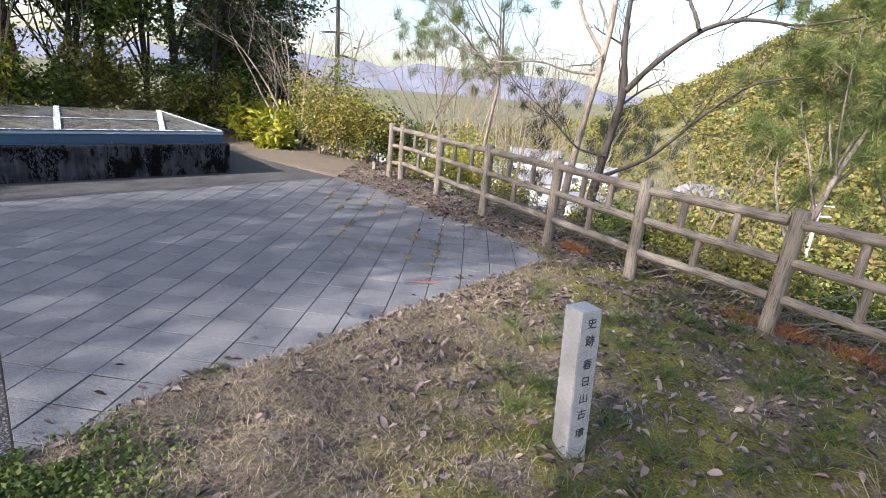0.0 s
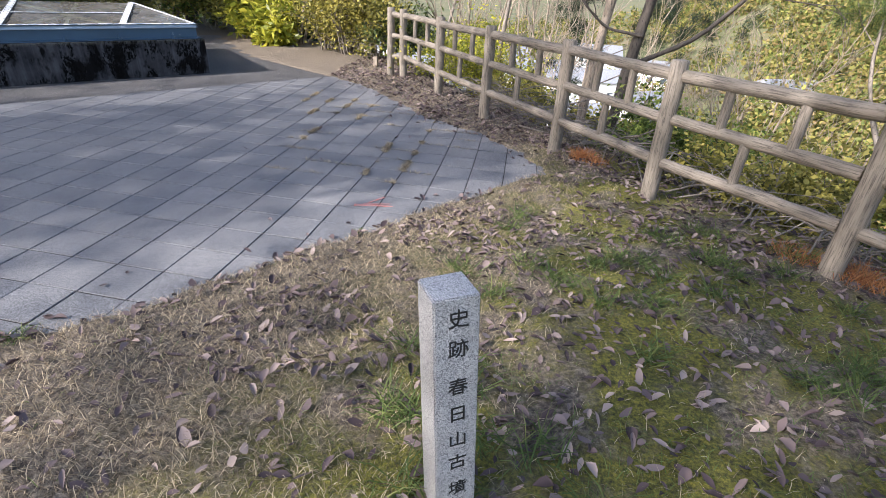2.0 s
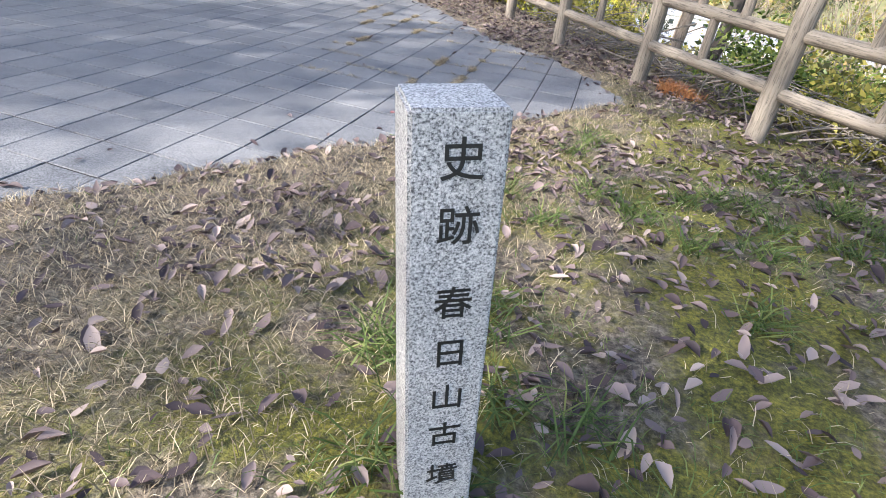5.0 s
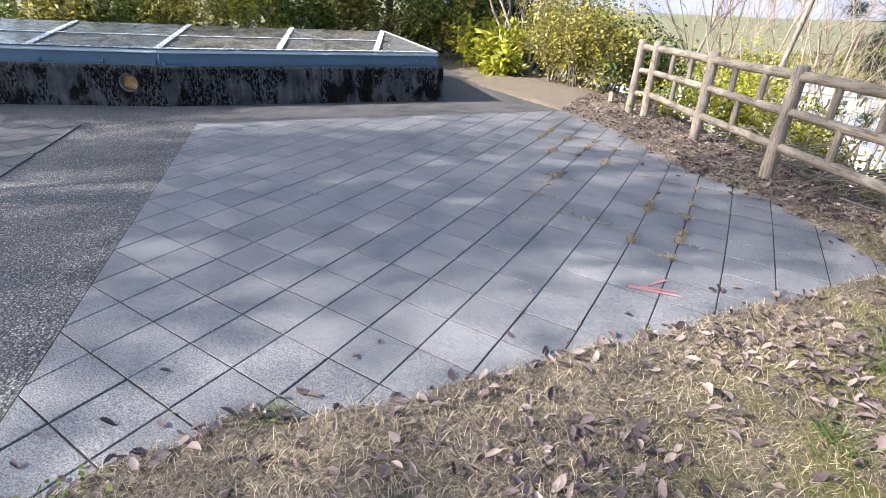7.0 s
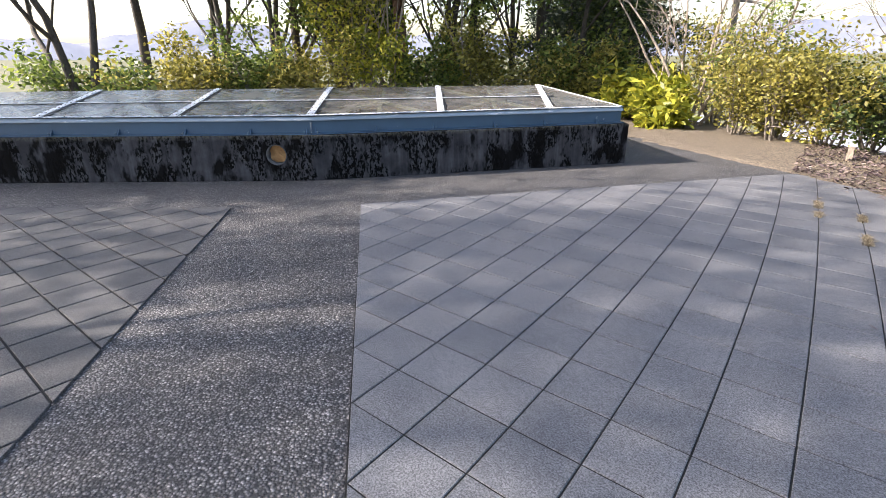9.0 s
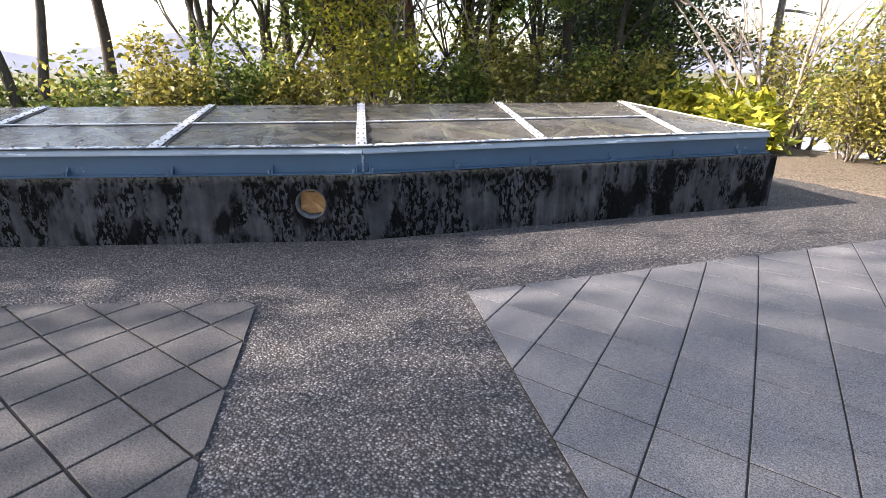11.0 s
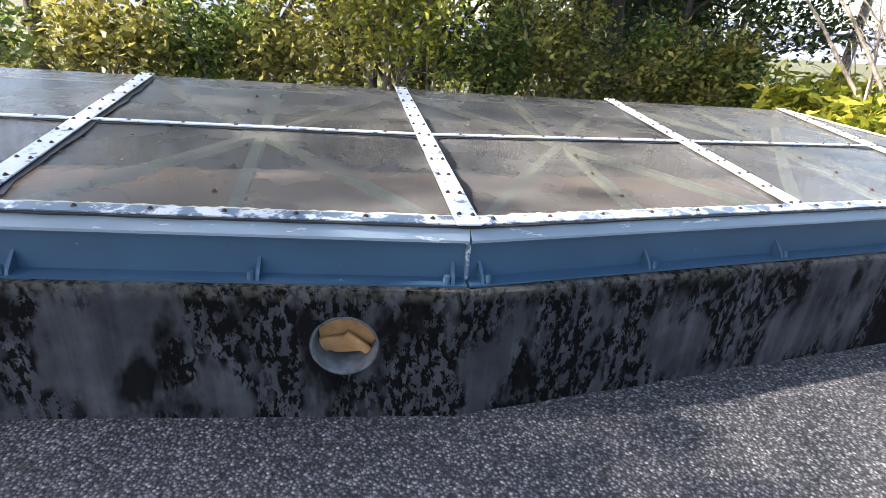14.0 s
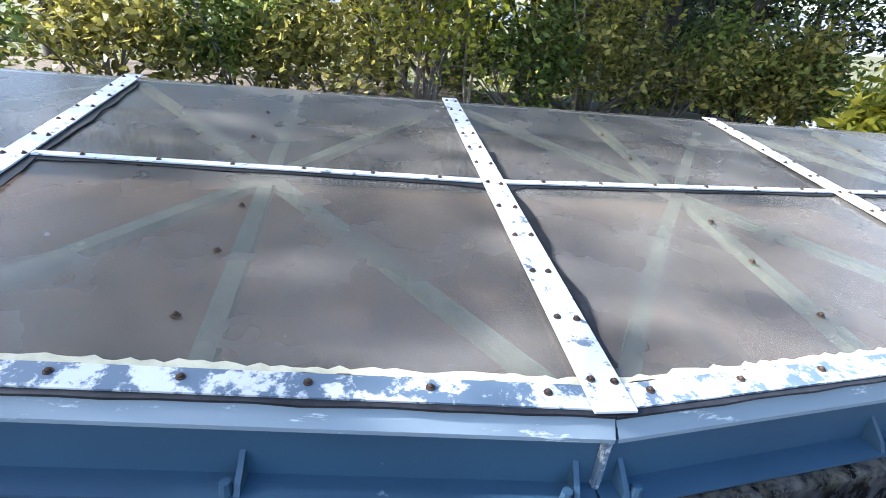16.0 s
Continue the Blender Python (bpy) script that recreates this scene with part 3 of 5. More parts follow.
def roof_sheet(s0, s1, u0, u1, thick=0.006):
    bm = bmesh.new()
    rows = []
    for k in range(7):
        s = s0 + (s1 - s0) * k / 6
        sag = 0.008 * math.sin(math.pi * k / 6)
        rows.append([bm.verts.new(on_roof(s, u0 + (u1 - u0) * m / 4, -sag * math.sin(math.pi * m / 4))) for m in range(5)])
    for k in range(6):
        for m in range(4):
            f = bm.faces.new((rows[k][m], rows[k + 1][m], rows[k + 1][m + 1], rows[k][m + 1]))
            f.smooth = True
    return bm


cells = list(zip(STRAPS, STRAPS[1:]))
MID = 0.47
for s0, s1 in cells:
    for u0, u1 in ((0.015, MID), (MID, 1.0)):
        pit_part("roof_panel", roof_sheet(s0, s1, u0, u1), PANEL, label="brownish translucent sheet")
# hipped end and the far slope
def flat(points):
    bm = bmesh.new()
    bm.faces.new([bm.verts.new(p) for p in points])
    return bm


er = END_R - EDGE
pit_part("roof_panel", flat([on_roof(HIP_S, 0), sn(er, front(er, EDGE), EAVE_Z), on_roof(HIP_S, 1.0)]), PANEL)
pit_part("roof_panel", flat([sn(er, front(er, EDGE), EAVE_Z), sn(er, BACK_N - EDGE, EAVE_Z), on_roof(HIP_S, 1.0)]), PANEL)
pit_part("roof_panel", flat([on_roof(HIP_S, 1.0), sn(er, BACK_N - EDGE, EAVE_Z), sn(END_L + EDGE, BACK_N - EDGE, EAVE_Z), on_roof(STRAPS[0], 1.0)]), PANEL)
pit_part("roof_panel", flat([on_roof(STRAPS[0], 1.0), sn(END_L + EDGE, BACK_N - EDGE, EAVE_Z), sn(END_L + EDGE, front(END_L + EDGE, EDGE), EAVE_Z), on_roof(STRAPS[0], 0)]), PANEL)


def ribbon(points, width, thick, lift, side=None, jitter=0.0, rng=None):
    """A flat bar along points on the roof, lying in it."""
    bm = bmesh.new()
    last = None
    for k, p in enumerate(points):
        q = points[min(k + 1, len(points) - 1)] - points[max(k - 1, 0)]
        up = Vector((0.06, -0.06, 1)).normalized()
        w = q.normalized().cross(up).normalized()
        a, b = width / 2, width / 2
        if rng is not None:
            a, b = a + jitter * rng.random(), b + jitter * rng.random()
        row = [bm.verts.new(p + w * a + up * lift), bm.verts.new(p + w * a + up * (lift + thick)), bm.verts.new(p - w * b + up * (lift + thick)), bm.verts.new(p - w * b + up * lift)]
        if last:
            for j in range(4):
                bm.faces.new((last[j], row[j], row[(j + 1) % 4], last[(j + 1) % 4]))
        else:
            bm.faces.new(row[::-1])
        last = row
    bm.faces.new(last)
    bmesh.ops.recalc_face_normals(bm, faces=bm.faces)
    return bm


bolt_bm = bmesh.new()
bmesh.ops.create_cone(bolt_bm, cap_ends=True, segments=10, radius1=0.012, radius2=0.011, depth=0.004, matrix=Matrix.Translation((0, 0, 0.002)))
bmesh.ops.create_uvsphere(bolt_bm, u_segments=8, v_segments=5, radius=0.0075, matrix=Matrix.Translation((0, 0, 0.006)) @ Matrix.Diagonal((1, 1, 0.8, 1)))
BOLT_ME = bpy.data.meshes.new("bolt")
bolt_bm.to_mesh(BOLT_ME)
bolt_bm.free()
BOLT_ME.materials.append(BOLT)


def bolt(place, parent, scale=1.0):
    ob = new("bolt", BOLT_ME)
    ob.parent = parent
    ob.matrix_basis = Matrix.Translation(place - PIT_AT) @ Matrix.Rotation(0.085, 4, Vector((1, 1, 0)).normalized()) @ Matrix.Scale(scale * 0.8, 4)
    return ob


rng = np.random.default_rng(5)
for s in STRAPS:
    pts = [on_roof(s, u) for u in np.linspace(-0.002, 1.0, 14)]
    strap = pit_part("strap", ribbon(pts, 0.088, 0.006, 0.012), WHITE, label="peeling white-painted steel strap")
    side = [on_roof(s + 0.045 + 0.012 * rng.random(), u) for u in np.linspace(0.05, 0.62 if s > -3 else 0.95, 16)]
    pit_part("sealant_and_gap", ribbon(side, 0.02, 0.004, 0.004, jitter=0.022, rng=rng), SEAL, label="black sealant smear")
    for u in np.linspace(0.03, 0.97, 12):
        for dx in (-0.026, 0.026):
            bolt(on_roof(s + dx + rng.normal() * 0.003, u + rng.normal() * 0.002, 0.018), strap)
    # joint of the mid rail
    blot = [on_roof(s + d, MID) for d in np.linspace(-0.16, 0.16, 8)]
    pit_part("sealant_and_gap", ribbon(blot, 0.03, 0.003, 0.003, jitter=0.05, rng=rng), SEAL)
for s0, s1 in cells:
    pts = [on_roof(s, MID) for s in np.linspace(s0 + 0.046, s1 - 0.046, 10)]
    rail = pit_part("mid_rail", ribbon(pts, 0.034, 0.006, 0.010), WHITE, label="narrow white-painted bar")
    pit_part("sealant_and_gap", ribbon([on_roof(s, MID - 0.009) for s in np.linspace(s0 + 0.05, s1 - 0.05, 14)], 0.012, 0.003, 0.003, jitter=0.012, rng=rng), SEAL)
    for s in np.linspace(s0 + 0.2, s1 - 0.2, 6):
        bolt(on_roof(s, MID, 0.016), rail)
    # eave flashing with black gap below
    pts = [on_roof(s, 0.014) for s in np.linspace(s0, s1, 9)]
    flash = pit_part("flashing", ribbon(pts, 0.062, 0.005, 0.009), WHITE_EDGE, label="white-blue flaking eave strip")
    pit_part("paint_edge", ribbon([on_roof(s, 0.034) for s in np.linspace(s0 + 0.04, s1 - 0.04, 70)], 0.008, 0.0015, 0.004, jitter=0.014, rng=rng), CREAM, label="ragged yellowish paint edge")
    # black strip laid along the eave as the shade in the gap below the flashing
    pit_part("sealant_and_gap", ribbon([on_roof(s, 0.0) for s in np.linspace(s0, s1, 20)], 0.014, 0.006, 0.002, jitter=0.006, rng=rng), SEAL)
    for s in np.linspace(s0 + 0.1, s1 - 0.12, 7):
        bolt(on_roof(s, 0.016, 0.014), flash)
    # fixing screws down the middle of each cell and the bracing below
    mid = (s0 + s1) / 2
    for u in (0.1, 0.22, 0.34, 0.62, 0.78):
        bolt(on_roof(mid - 0.07 + 0.02 * rng.normal(), u, 0.002), pit, 1.2)
    for (sa, ua), (sb, ub) in (((mid, MID), (s1 - 0.05, 0.02)), ((mid, MID), (s0 + 0.05, 0.02)), ((mid, 0.02), (mid, 1.0)), ((mid, MID), (s1 - 0.05, 0.98)), ((mid, MID), (s0 + 0.05, 0.98))):
        line = [on_roof(sa + (sb - sa) * k / 5, ua + (ub - ua) * k / 5) for k in range(6)]
        pit_part("brace", ribbon(line, 0.05, 0.03, -0.05), STRUT, label="pale green steel brace under the sheet")
pit_part("flashing", ribbon([on_roof(HIP_S, 0.014), sn(er, front(er, EDGE) + 0.02, EAVE_Z)], 0.062, 0.005, 0.009), WHITE_EDGE)
pit_part("hip_bar", ribbon([on_roof(HIP_S, 1.0), sn(er - 0.01, front(er, EDGE) + 0.02, EAVE_Z)], 0.03, 0.006, 0.008), WHITE, label="pale bar along the hip")

# ---- timber fence ----
POSTS = [(0.62, 7.27), (0.88, 7.17), (1.745, 5.89), (2.59, 4.6), (3.45, 3.41), (4.21, 2.27), (5.09, 1.16), (5.95, 0.02), (6.8, -1.1), (7.65, -2.25)]
fence = thing("fence", (3.4, 3.4, 0), "weathered grey timber rail fence with round posts", "fence")
FI = Vector((3.4, 3.4, 0))


def log(p, q, r, rng, knots=14, sides=12, cap=0.012):
    """A slightly crooked, unevenly thick log with chamfered ends, its length along its own z."""
    p, q = Vector(p), Vector(q)
    length = (q - p).length
    bm = bmesh.new()
    last = None
    phase = rng.uniform(0, 6.28, 6)
    zs = [0, cap] + list(np.linspace(cap, length - cap, knots))[1:-1] + [length - cap, length]
    for k, z in enumerate(zs):
        rr = r * (0.86 if k in (0, len(zs) - 1) else 1.0)
        u = z / max(length, 0.01)
        off = Vector((math.sin(u * 5 + phase[0]), math.cos(u * 4 + phase[1]), 0)) * r * 0.05
        row = []
        for j in range(sides):
            a = 2 * math.pi * j / sides
            wob = 1 + 0.04 * math.sin(3 * a + phase[2] + u * 6) + 0.03 * math.sin(5 * a + phase[3]) + 0.035 * math.sin(u * 23 + phase[4] + a)
            row.append(bm.verts.new(off + Vector((math.cos(a), math.sin(a), 0)) * rr * wob + Vector((0, 0, z))))
        if last:
            for j in range(sides):
                f = bm.faces.new((last[j], last[(j + 1) % sides], row[(j + 1) % sides], row[j]))
                f.smooth = True
        else:
            bm.faces.new(row[::-1])
        last = row
    bm.faces.new(last)
    return bm, Matrix.Translation(p) @ (q - p).to_track_quat("Z", "Y").to_matrix().to_4x4()


def log_part(name, p, q, r, rng, parent, origin, mat=FENCE, knots=14):
    bm, m = log(p, q, r, rng, knots)
    ob = part(name, bm, mat, parent)
    ob.matrix_basis = Matrix.Translation(-origin) @ m
    return ob


RAILS = (1.02, 0.69, 0.355)
rng = np.random.default_rng(11)
for x, y in POSTS:
    lean = rng.normal(size=2) * 0.008
    log_part("post", (x, y, -0.3), (x + lean[0], y + lean[1], 1.12 + rng.normal() * 0.01), 0.065, rng, fence, FI)
for k, ((ax, ay), (bx, by)) in enumerate(zip(POSTS, POSTS[1:])):
    a, b = Vector((ax, ay, 0)), Vector((bx, by, 0))
    d = (b - a).normalized()
    for z in RAILS:
        sag = rng.normal() * 0.008
        log_part("rail", a + d * 0.05 + Vector((0, 0, z + sag)), b - d * 0.05 + Vector((0, 0, z - sag)), 0.047 if z > 1 else 0.042, rng, fence, FI)
    if k == 0:
        continue
    for u, za, zb in ((0.33, 1, 0), (0.68, 1, 0), (0.47, 2, 1)):
        o = a + (b - a) * (u + rng.normal() * 0.02)
        log_part("baluster", o + Vector((0, 0, RAILS[za] - 0.02)), o + Vector((0, 0, RAILS[zb] + 0.01)), 0.034, rng, fence, FI, knots=8)

# ---- stone marker ----
FOOT, HEAD = Vector((3.06, -0.925, 0.1)), Vector((3.012, -0.908, 0.931))
marker = thing("stone_marker", FOOT, "upright speckled granite marker post with black carved characters", "stone marker")
up_axis = (HEAD - FOOT).normalized()
x_axis = Vector((math.cos(radians(30)), math.sin(radians(30)), 0))
y_axis = up_axis.cross(x_axis).normalized()
x_axis = y_axis.cross(up_axis)
marker.matrix_basis = Matrix.Translation(FOOT) @ Matrix((x_axis, y_axis, up_axis)).transposed().to_4x4()
SIDE, TALL = 0.118, 0.836
bm = bmesh.new()
box(bm, Matrix.Translation((0, 0, TALL / 2 - 0.15)), (SIDE, SIDE, TALL + 0.3))
for v in bm.verts:
    if v.co.z > TALL - 0.1:
        v.co.z -= 0.034
top = bmesh.ops.inset_region(bm, faces=[f for f in bm.faces if f.normal.z > 0.9], thickness=0.045)
for f in bm.faces:
    if f.normal.z > 0.9 and f.calc_area() < 0.002:
        for v in f.verts:
            v.co.z += 0.03
bmesh.ops.bevel(bm, geom=[e for e in bm.edges if e.calc_length() > 0.1], offset=0.004, segments=2, affect="EDGES")
stone = part("stone", bm, GRANITE, marker)


def lettering(text, size, place, turn, name, mat, parent):
    cu = bpy.data.curves.new(name, "FONT")
    cu.body, cu.size, cu.extrude = text, size, 0.0006
    cu.offset = 0.0003
    cu.align_x, cu.align_y = "CENTER", "CENTER"
    ob = bpy.data.objects.new(name, cu)
    scene.collection.objects.link(ob)
    me = bpy.data.meshes.new_from_object(ob.evaluated_get(bpy.context.evaluated_depsgraph_get()))
    bpy.data.objects.remove(ob)
    me.materials.clear()
    done = part(name, me, mat, parent)
    done.matrix_basis = Matrix.Translation(place) @ turn
    return done


for ch, z in zip("史跡春日山古墳", (0.741, 0.655, 0.538, 0.449, 0.36, 0.277, 0.175)):
    lettering(ch, 0.056, (0.004, -SIDE / 2 - 0.0008, z), pose(0, 0, 0, 90, 0, 0), "carved_character", INK, marker)

# ---- plants ----
def leafy_tree(name, place, tall, radius, leaf, bark, seed, label, spread=0.75, levels=3, each=34, size=0.11, lean=(0, 0), start=0.3, clump=0.55, rise=0.08, kids=(4, 6), category="tree"):
    rng = np.random.default_rng(seed)
    x, y = place
    base = np.array([x, y, float(height(x, y)) - 0.1])
    root = thing(name, base, label, category)
    lines, tips = [], []
    grow(rng, base, (lean[0], lean[1], 1), tall, radius, levels, spread, lines, tips, 0.07, rise, kids, start)
    wood_parts(root, lines, bark, levels, base)
    if leaf:
        pts = clump_points(rng, tips, each, clump) - base
        part("crown", raw_mesh("crown", *leaf_quads(rng, pts, size)), leaf, root)
    return root


def shrub(name, place, tall, wide, leaf, seed, label, stems=9, each=60, size=0.07, slim=0.5, bark=BARK_GREY, category="shrub"):
    rng = np.random.default_rng(seed)
    x, y = place
    base = np.array([x, y, float(height(x, y)) - 0.05])
    root = thing(name, base, label, category)
    lines, tips = [], []
    for _ in range(stems):
        a = rng.uniform(0, 6.28)
        r = rng.uniform(0, 0.25) * wide
        w = rng.uniform(0.2, 1.0) * wide / tall
        grow(rng, base + np.array([r * math.cos(a), r * math.sin(a), 0]), (math.cos(a) * w, math.sin(a) * w, 1), tall * rng.uniform(0.6, 1.0), 0.014 + 0.008 * tall, 2, 0.7, lines, tips, 0.13, 0.03, (3, 5), 0.15)
    tagged(part("stem_mass", raw_mesh("stem_mass", *tubes([(p - base, r) for d, p, r, limb in lines], 4)), bark, root), kind="stuff")
    if leaf:
        pts = clump_points(rng, tips, each, 0.28 * min(1.2, tall)) - base
        part("crown", raw_mesh("crown", *leaf_quads(rng, pts, size, slim)), leaf, root)
    return root


def conifer(place, tall, seed, label, leaf=NEEDLE_DARK, wide=2.6, first=0.12, tiers=26, bark=BARK_DARK, size=0.26, dens=46):
    rng = np.random.default_rng(seed)
    x, y = place
    base = np.array([x, y, float(height(x, y)) - 0.2])
    root = thing("conifer", base, label, "tree")
    top = base + np.array([rng.normal() * 0.2, rng.normal() * 0.2, tall])
    us = np.linspace(0, 1, 12)
    lines = [(1, base + (top - base) * us[:, None], 0.17 * (1 - us * 0.9))]
    spots = []
    for k in range(tiers):
        u = first + (1 - first) * (k + rng.random()) / tiers
        reach = wide * (1 - u) ** 0.75 * rng.uniform(0.55, 1.15) + 0.3
        for _ in range(rng.integers(3, 6)):
            a = rng.uniform(0, 6.28)
            o = base + (top - base) * u
            e = np.array([math.cos(a), math.sin(a), rng.uniform(-0.25, 0.15)]) * reach
            t = np.linspace(0, 1, 5)
            pts = o + e * t[:, None]
            pts[:, 2] -= 0.18 * reach * t ** 2
            lines.append((0, pts, 0.035 * (1 - t * 0.8)))
            for q in np.linspace(0.3, 1.0, max(2, int(reach * 3))):
                spots.append(o + e * q - np.array([0, 0, 0.18 * reach * q * q]))
    part("trunk", raw_mesh("trunk", *tubes([(p - base, r) for d, p, r in lines if d], 9)), bark, root, smooth=True)
    tagged(part("limb_mass", raw_mesh("limb_mass", *tubes([(p - base, r) for d, p, r in lines if not d], 4)), bark, root), kind="stuff")
    pts = clump_points(rng, spots, dens, 0.42, 0.7) - base
    part("crown", raw_mesh("crown", *leaf_quads(rng, pts, size, 0.3, -0.1)), leaf, root)
    return root


def needle_tufts(rng, tips, each, length, up=0.5):
    n = len(tips) * each
    c = np.repeat(np.asarray(tips), each, axis=0) + rng.normal(size=(n, 3)) * 0.05
    d = rng.normal(size=(n, 3)) + np.array([0, 0, up])
    d /= np.linalg.norm(d, axis=1)[:, None]
    w = np.cross(d, rng.normal(size=(n, 3)))
    w /= np.linalg.norm(w, axis=1)[:, None]
    ln = length * rng.uniform(0.6, 1.2, n)[:, None]
    v = np.stack([c - w * 0.004, c + w * 0.004, c + d * ln], 1).reshape(-1, 3)
    return v, np.arange(n * 3).reshape(n, 3)


def pine(place, tall, seed, label, radius=0.06, lean=(0, 0), each=90, length=0.2, levels=2, start=0.45, spread=1.0, bark=BARK_GREY, leaf=NEEDLE):
    rng = np.random.default_rng(seed)
    x, y = place
    base = np.array([x, y, float(height(x, y)) - 0.1])
    root = thing("pine", base, label, "tree")
    lines, tips = [], []
    grow(rng, base, (lean[0], lean[1], 1), tall, radius, levels, spread, lines, tips, 0.07, 0.07, (5, 7), start)
    wood_parts(root, lines, bark, levels, base)
    tips = np.concatenate([np.asarray(tips) + rng.normal(size=(len(tips), 3)) * j for j in (0.02, 0.07)])
    part("crown", raw_mesh("crown", *needle_tufts(rng, tips - base, each, length)), leaf, root)
    return root


def bare_tree(name, place, tall, radius, seed, label, bark, stems=((0, 0),), levels=4, spread=0.7, start=0.35, kids=(3, 4), bend=0.09, rise=0.06):
    rng = np.random.default_rng(seed)
    x, y = place
    base = np.array([x, y, float(height(x, y)) - 0.1])
    root = thing(name, base, label, "tree")
    lines, tips = [], []
    for lx, ly in stems:
        grow(rng, base + np.array([lx, ly, 0]) * 0.15, (lx, ly, 1), tall * rng.uniform(0.8, 1.05), radius, levels, spread, lines, tips, bend, rise, kids, start)
    wood_parts(root, lines, bark, levels, base)
    return root

# behind the pit
leafy_tree("evergreen_tree", (-9.6, 12.2), 6.5, 0.17, LEAF_DARK, BARK_DARK, 21, "tall dark evergreen tree behind the pit", each=62, size=0.2, start=0.1, clump=0.5)
leafy_tree("evergreen_tree", (-7.6, 13.8), 6.5, 0.17, LEAF_DARK, BARK_DARK, 22, "tall dark evergreen tree behind the pit", each=62, size=0.2, start=0.1, clump=0.5)
leafy_tree("evergreen_tree", (-14.2, 9.6), 7.0, 0.16, LEAF_MID, BARK_DARK, 23, "green broad-leaved tree with dark trunk", each=52, size=0.2, start=0.12, clump=0.5)
leafy_tree("evergreen_tree", (-15.8, 5.6), 6.5, 0.15, LEAF_MID, BARK_DARK, 24, "light green broad-leaved tree behind the pit", each=52, size=0.2, start=0.15, clump=0.5)
leafy_tree("evergreen_tree", (-12.6, 12.8), 7.0, 0.16, LEAF_MID, BARK_DARK, 28, "green broad-leaved tree with dark trunk", each=52, size=0.2, start=0.12, clump=0.5)
leafy_tree("tall_tree", (-11.0, 11.0), 11.0, 0.19, LEAF_DARK, BARK_RED, 25, "tall tree with reddish bark and high crown", each=30, size=0.17, start=0.55, clump=0.7)
leafy_tree("tall_tree", (-12.0, 9.6), 10.0, 0.18, LEAF_DARK, BARK_DARK, 26, "tall tree with dark trunk and high crown", each=30, size=0.17, start=0.5, clump=0.7)
bare_tree("bare_tree", (-12.6, 3.05), 5.0, 0.1, 27, "dark crooked tree with several bare stems", BARK_DARK, ((-0.35, -0.2), (0.1, 0.1), (-1.2, -0.6)), 3, 0.75, bend=0.14)
for k, (x, y, tall, leaf) in enumerate(((-9.0, 10.9, 5.0, LEAF_MID), (-10.9, 8.9, 5.2, LEAF_OLIVE), (-8.0, 12.4, 5.5, LEAF_DARK), (-6.6, 13.4, 4.6, LEAF_DARK), (-12.6, 7.6, 5.2, LEAF_MID), (-13.6, 6.8, 6.0, LEAF_YELLOW), (-10.4, 12.6, 7.0, LEAF_DARK), (-13.6, 11.2, 7.5, LEAF_MID), (-15.5, 8.0, 7.0, LEAF_MID), (-5.4, 14.6, 4.5, LEAF_DARK), (-11.5, 9.9, 6.8, LEAF_MID), (-10.0, 11.9, 7.0, LEAF_DARK), (-8.6, 13.3, 6.6, LEAF_MID), (-13.2, 8.3, 7.0, LEAF_MID), (-14.6, 7.0, 6.4, LEAF_OLIVE), (-7.0, 14.8, 6.4, LEAF_DARK))):
    leafy_tree("small_tree", (x, y), tall, 0.09, leaf, BARK_DARK, 180 + k, {"dark_evergreen_leaf": "dark green leafy tree behind the pit", "mid_green_leaf": "light green leafy tree behind the pit", "olive_shrub_leaf": "olive-green leafy tree behind the pit", "yellow_green_leaf": "yellow-green leafy tree behind the pit"}[leaf.name], each=30, size=0.15, start=0.12, clump=0.45, levels=3, kids=(4, 5), spread=0.85)
conifer((-10.6, 21.5), 16, 31, "tall dark conifer in the distance behind the pit")
conifer((-9.6, 19.0), 15, 32, "tall dark conifer in the distance behind the pit")
conifer((-8.3, 22.5), 14, 33, "dark conifer in the distance")
bare = conifer((-3.4, 17.2), 12, 34, "tall nearly bare conifer trunk with short dead branches", wide=1.1, tiers=12, dens=1, size=0.1, bark=BARK_GREY)
HEDGE = [(-10.6, 7.4, 1.5, LEAF_OLIVE), (-9.9, 8.6, 2.6, LEAF_YELLOW), (-8.9, 9.7, 1.4, LEAF_MID), (-8.0, 10.8, 1.6, LEAF_OLIVE), (-7.0, 11.8, 1.4, LEAF_MID),
         (-6.1, 12.6, 1.3, LEAF_OLIVE), (-5.2, 13.2, 1.4, LEAF_MID), (-11.6, 6.4, 1.5, LEAF_MID), (-12.4, 5.0, 1.5, LEAF_OLIVE), (-9.2, 11.2, 2.0, LEAF_YELLOW), (-13.0, 3.4, 1.4, LEAF_MID)]
for k, (x, y, tall, leaf) in enumerate(HEDGE):
    shrub("shrub", (x, y), tall, 1.1, leaf, 40 + k, {"yellow_green_leaf": "yellow-green leafy shrub behind the pit", "mid_green_leaf": "green leafy shrub behind the pit", "olive_shrub_leaf": "olive-green leafy shrub behind the pit"}[leaf.name], each=13, size=0.12, stems=7)
for k, (x, y) in enumerate(((-9.9, 8.3), (-9.3, 8.9), (-8.1, 10.3))):
    bare_tree("sapling", (x, y), 4.5, 0.03, 60 + k, "thin bare sapling behind the pit", BARK_PALE, ((0.05, 0), (-0.1, 0.1)), 2, 0.4, 0.3)

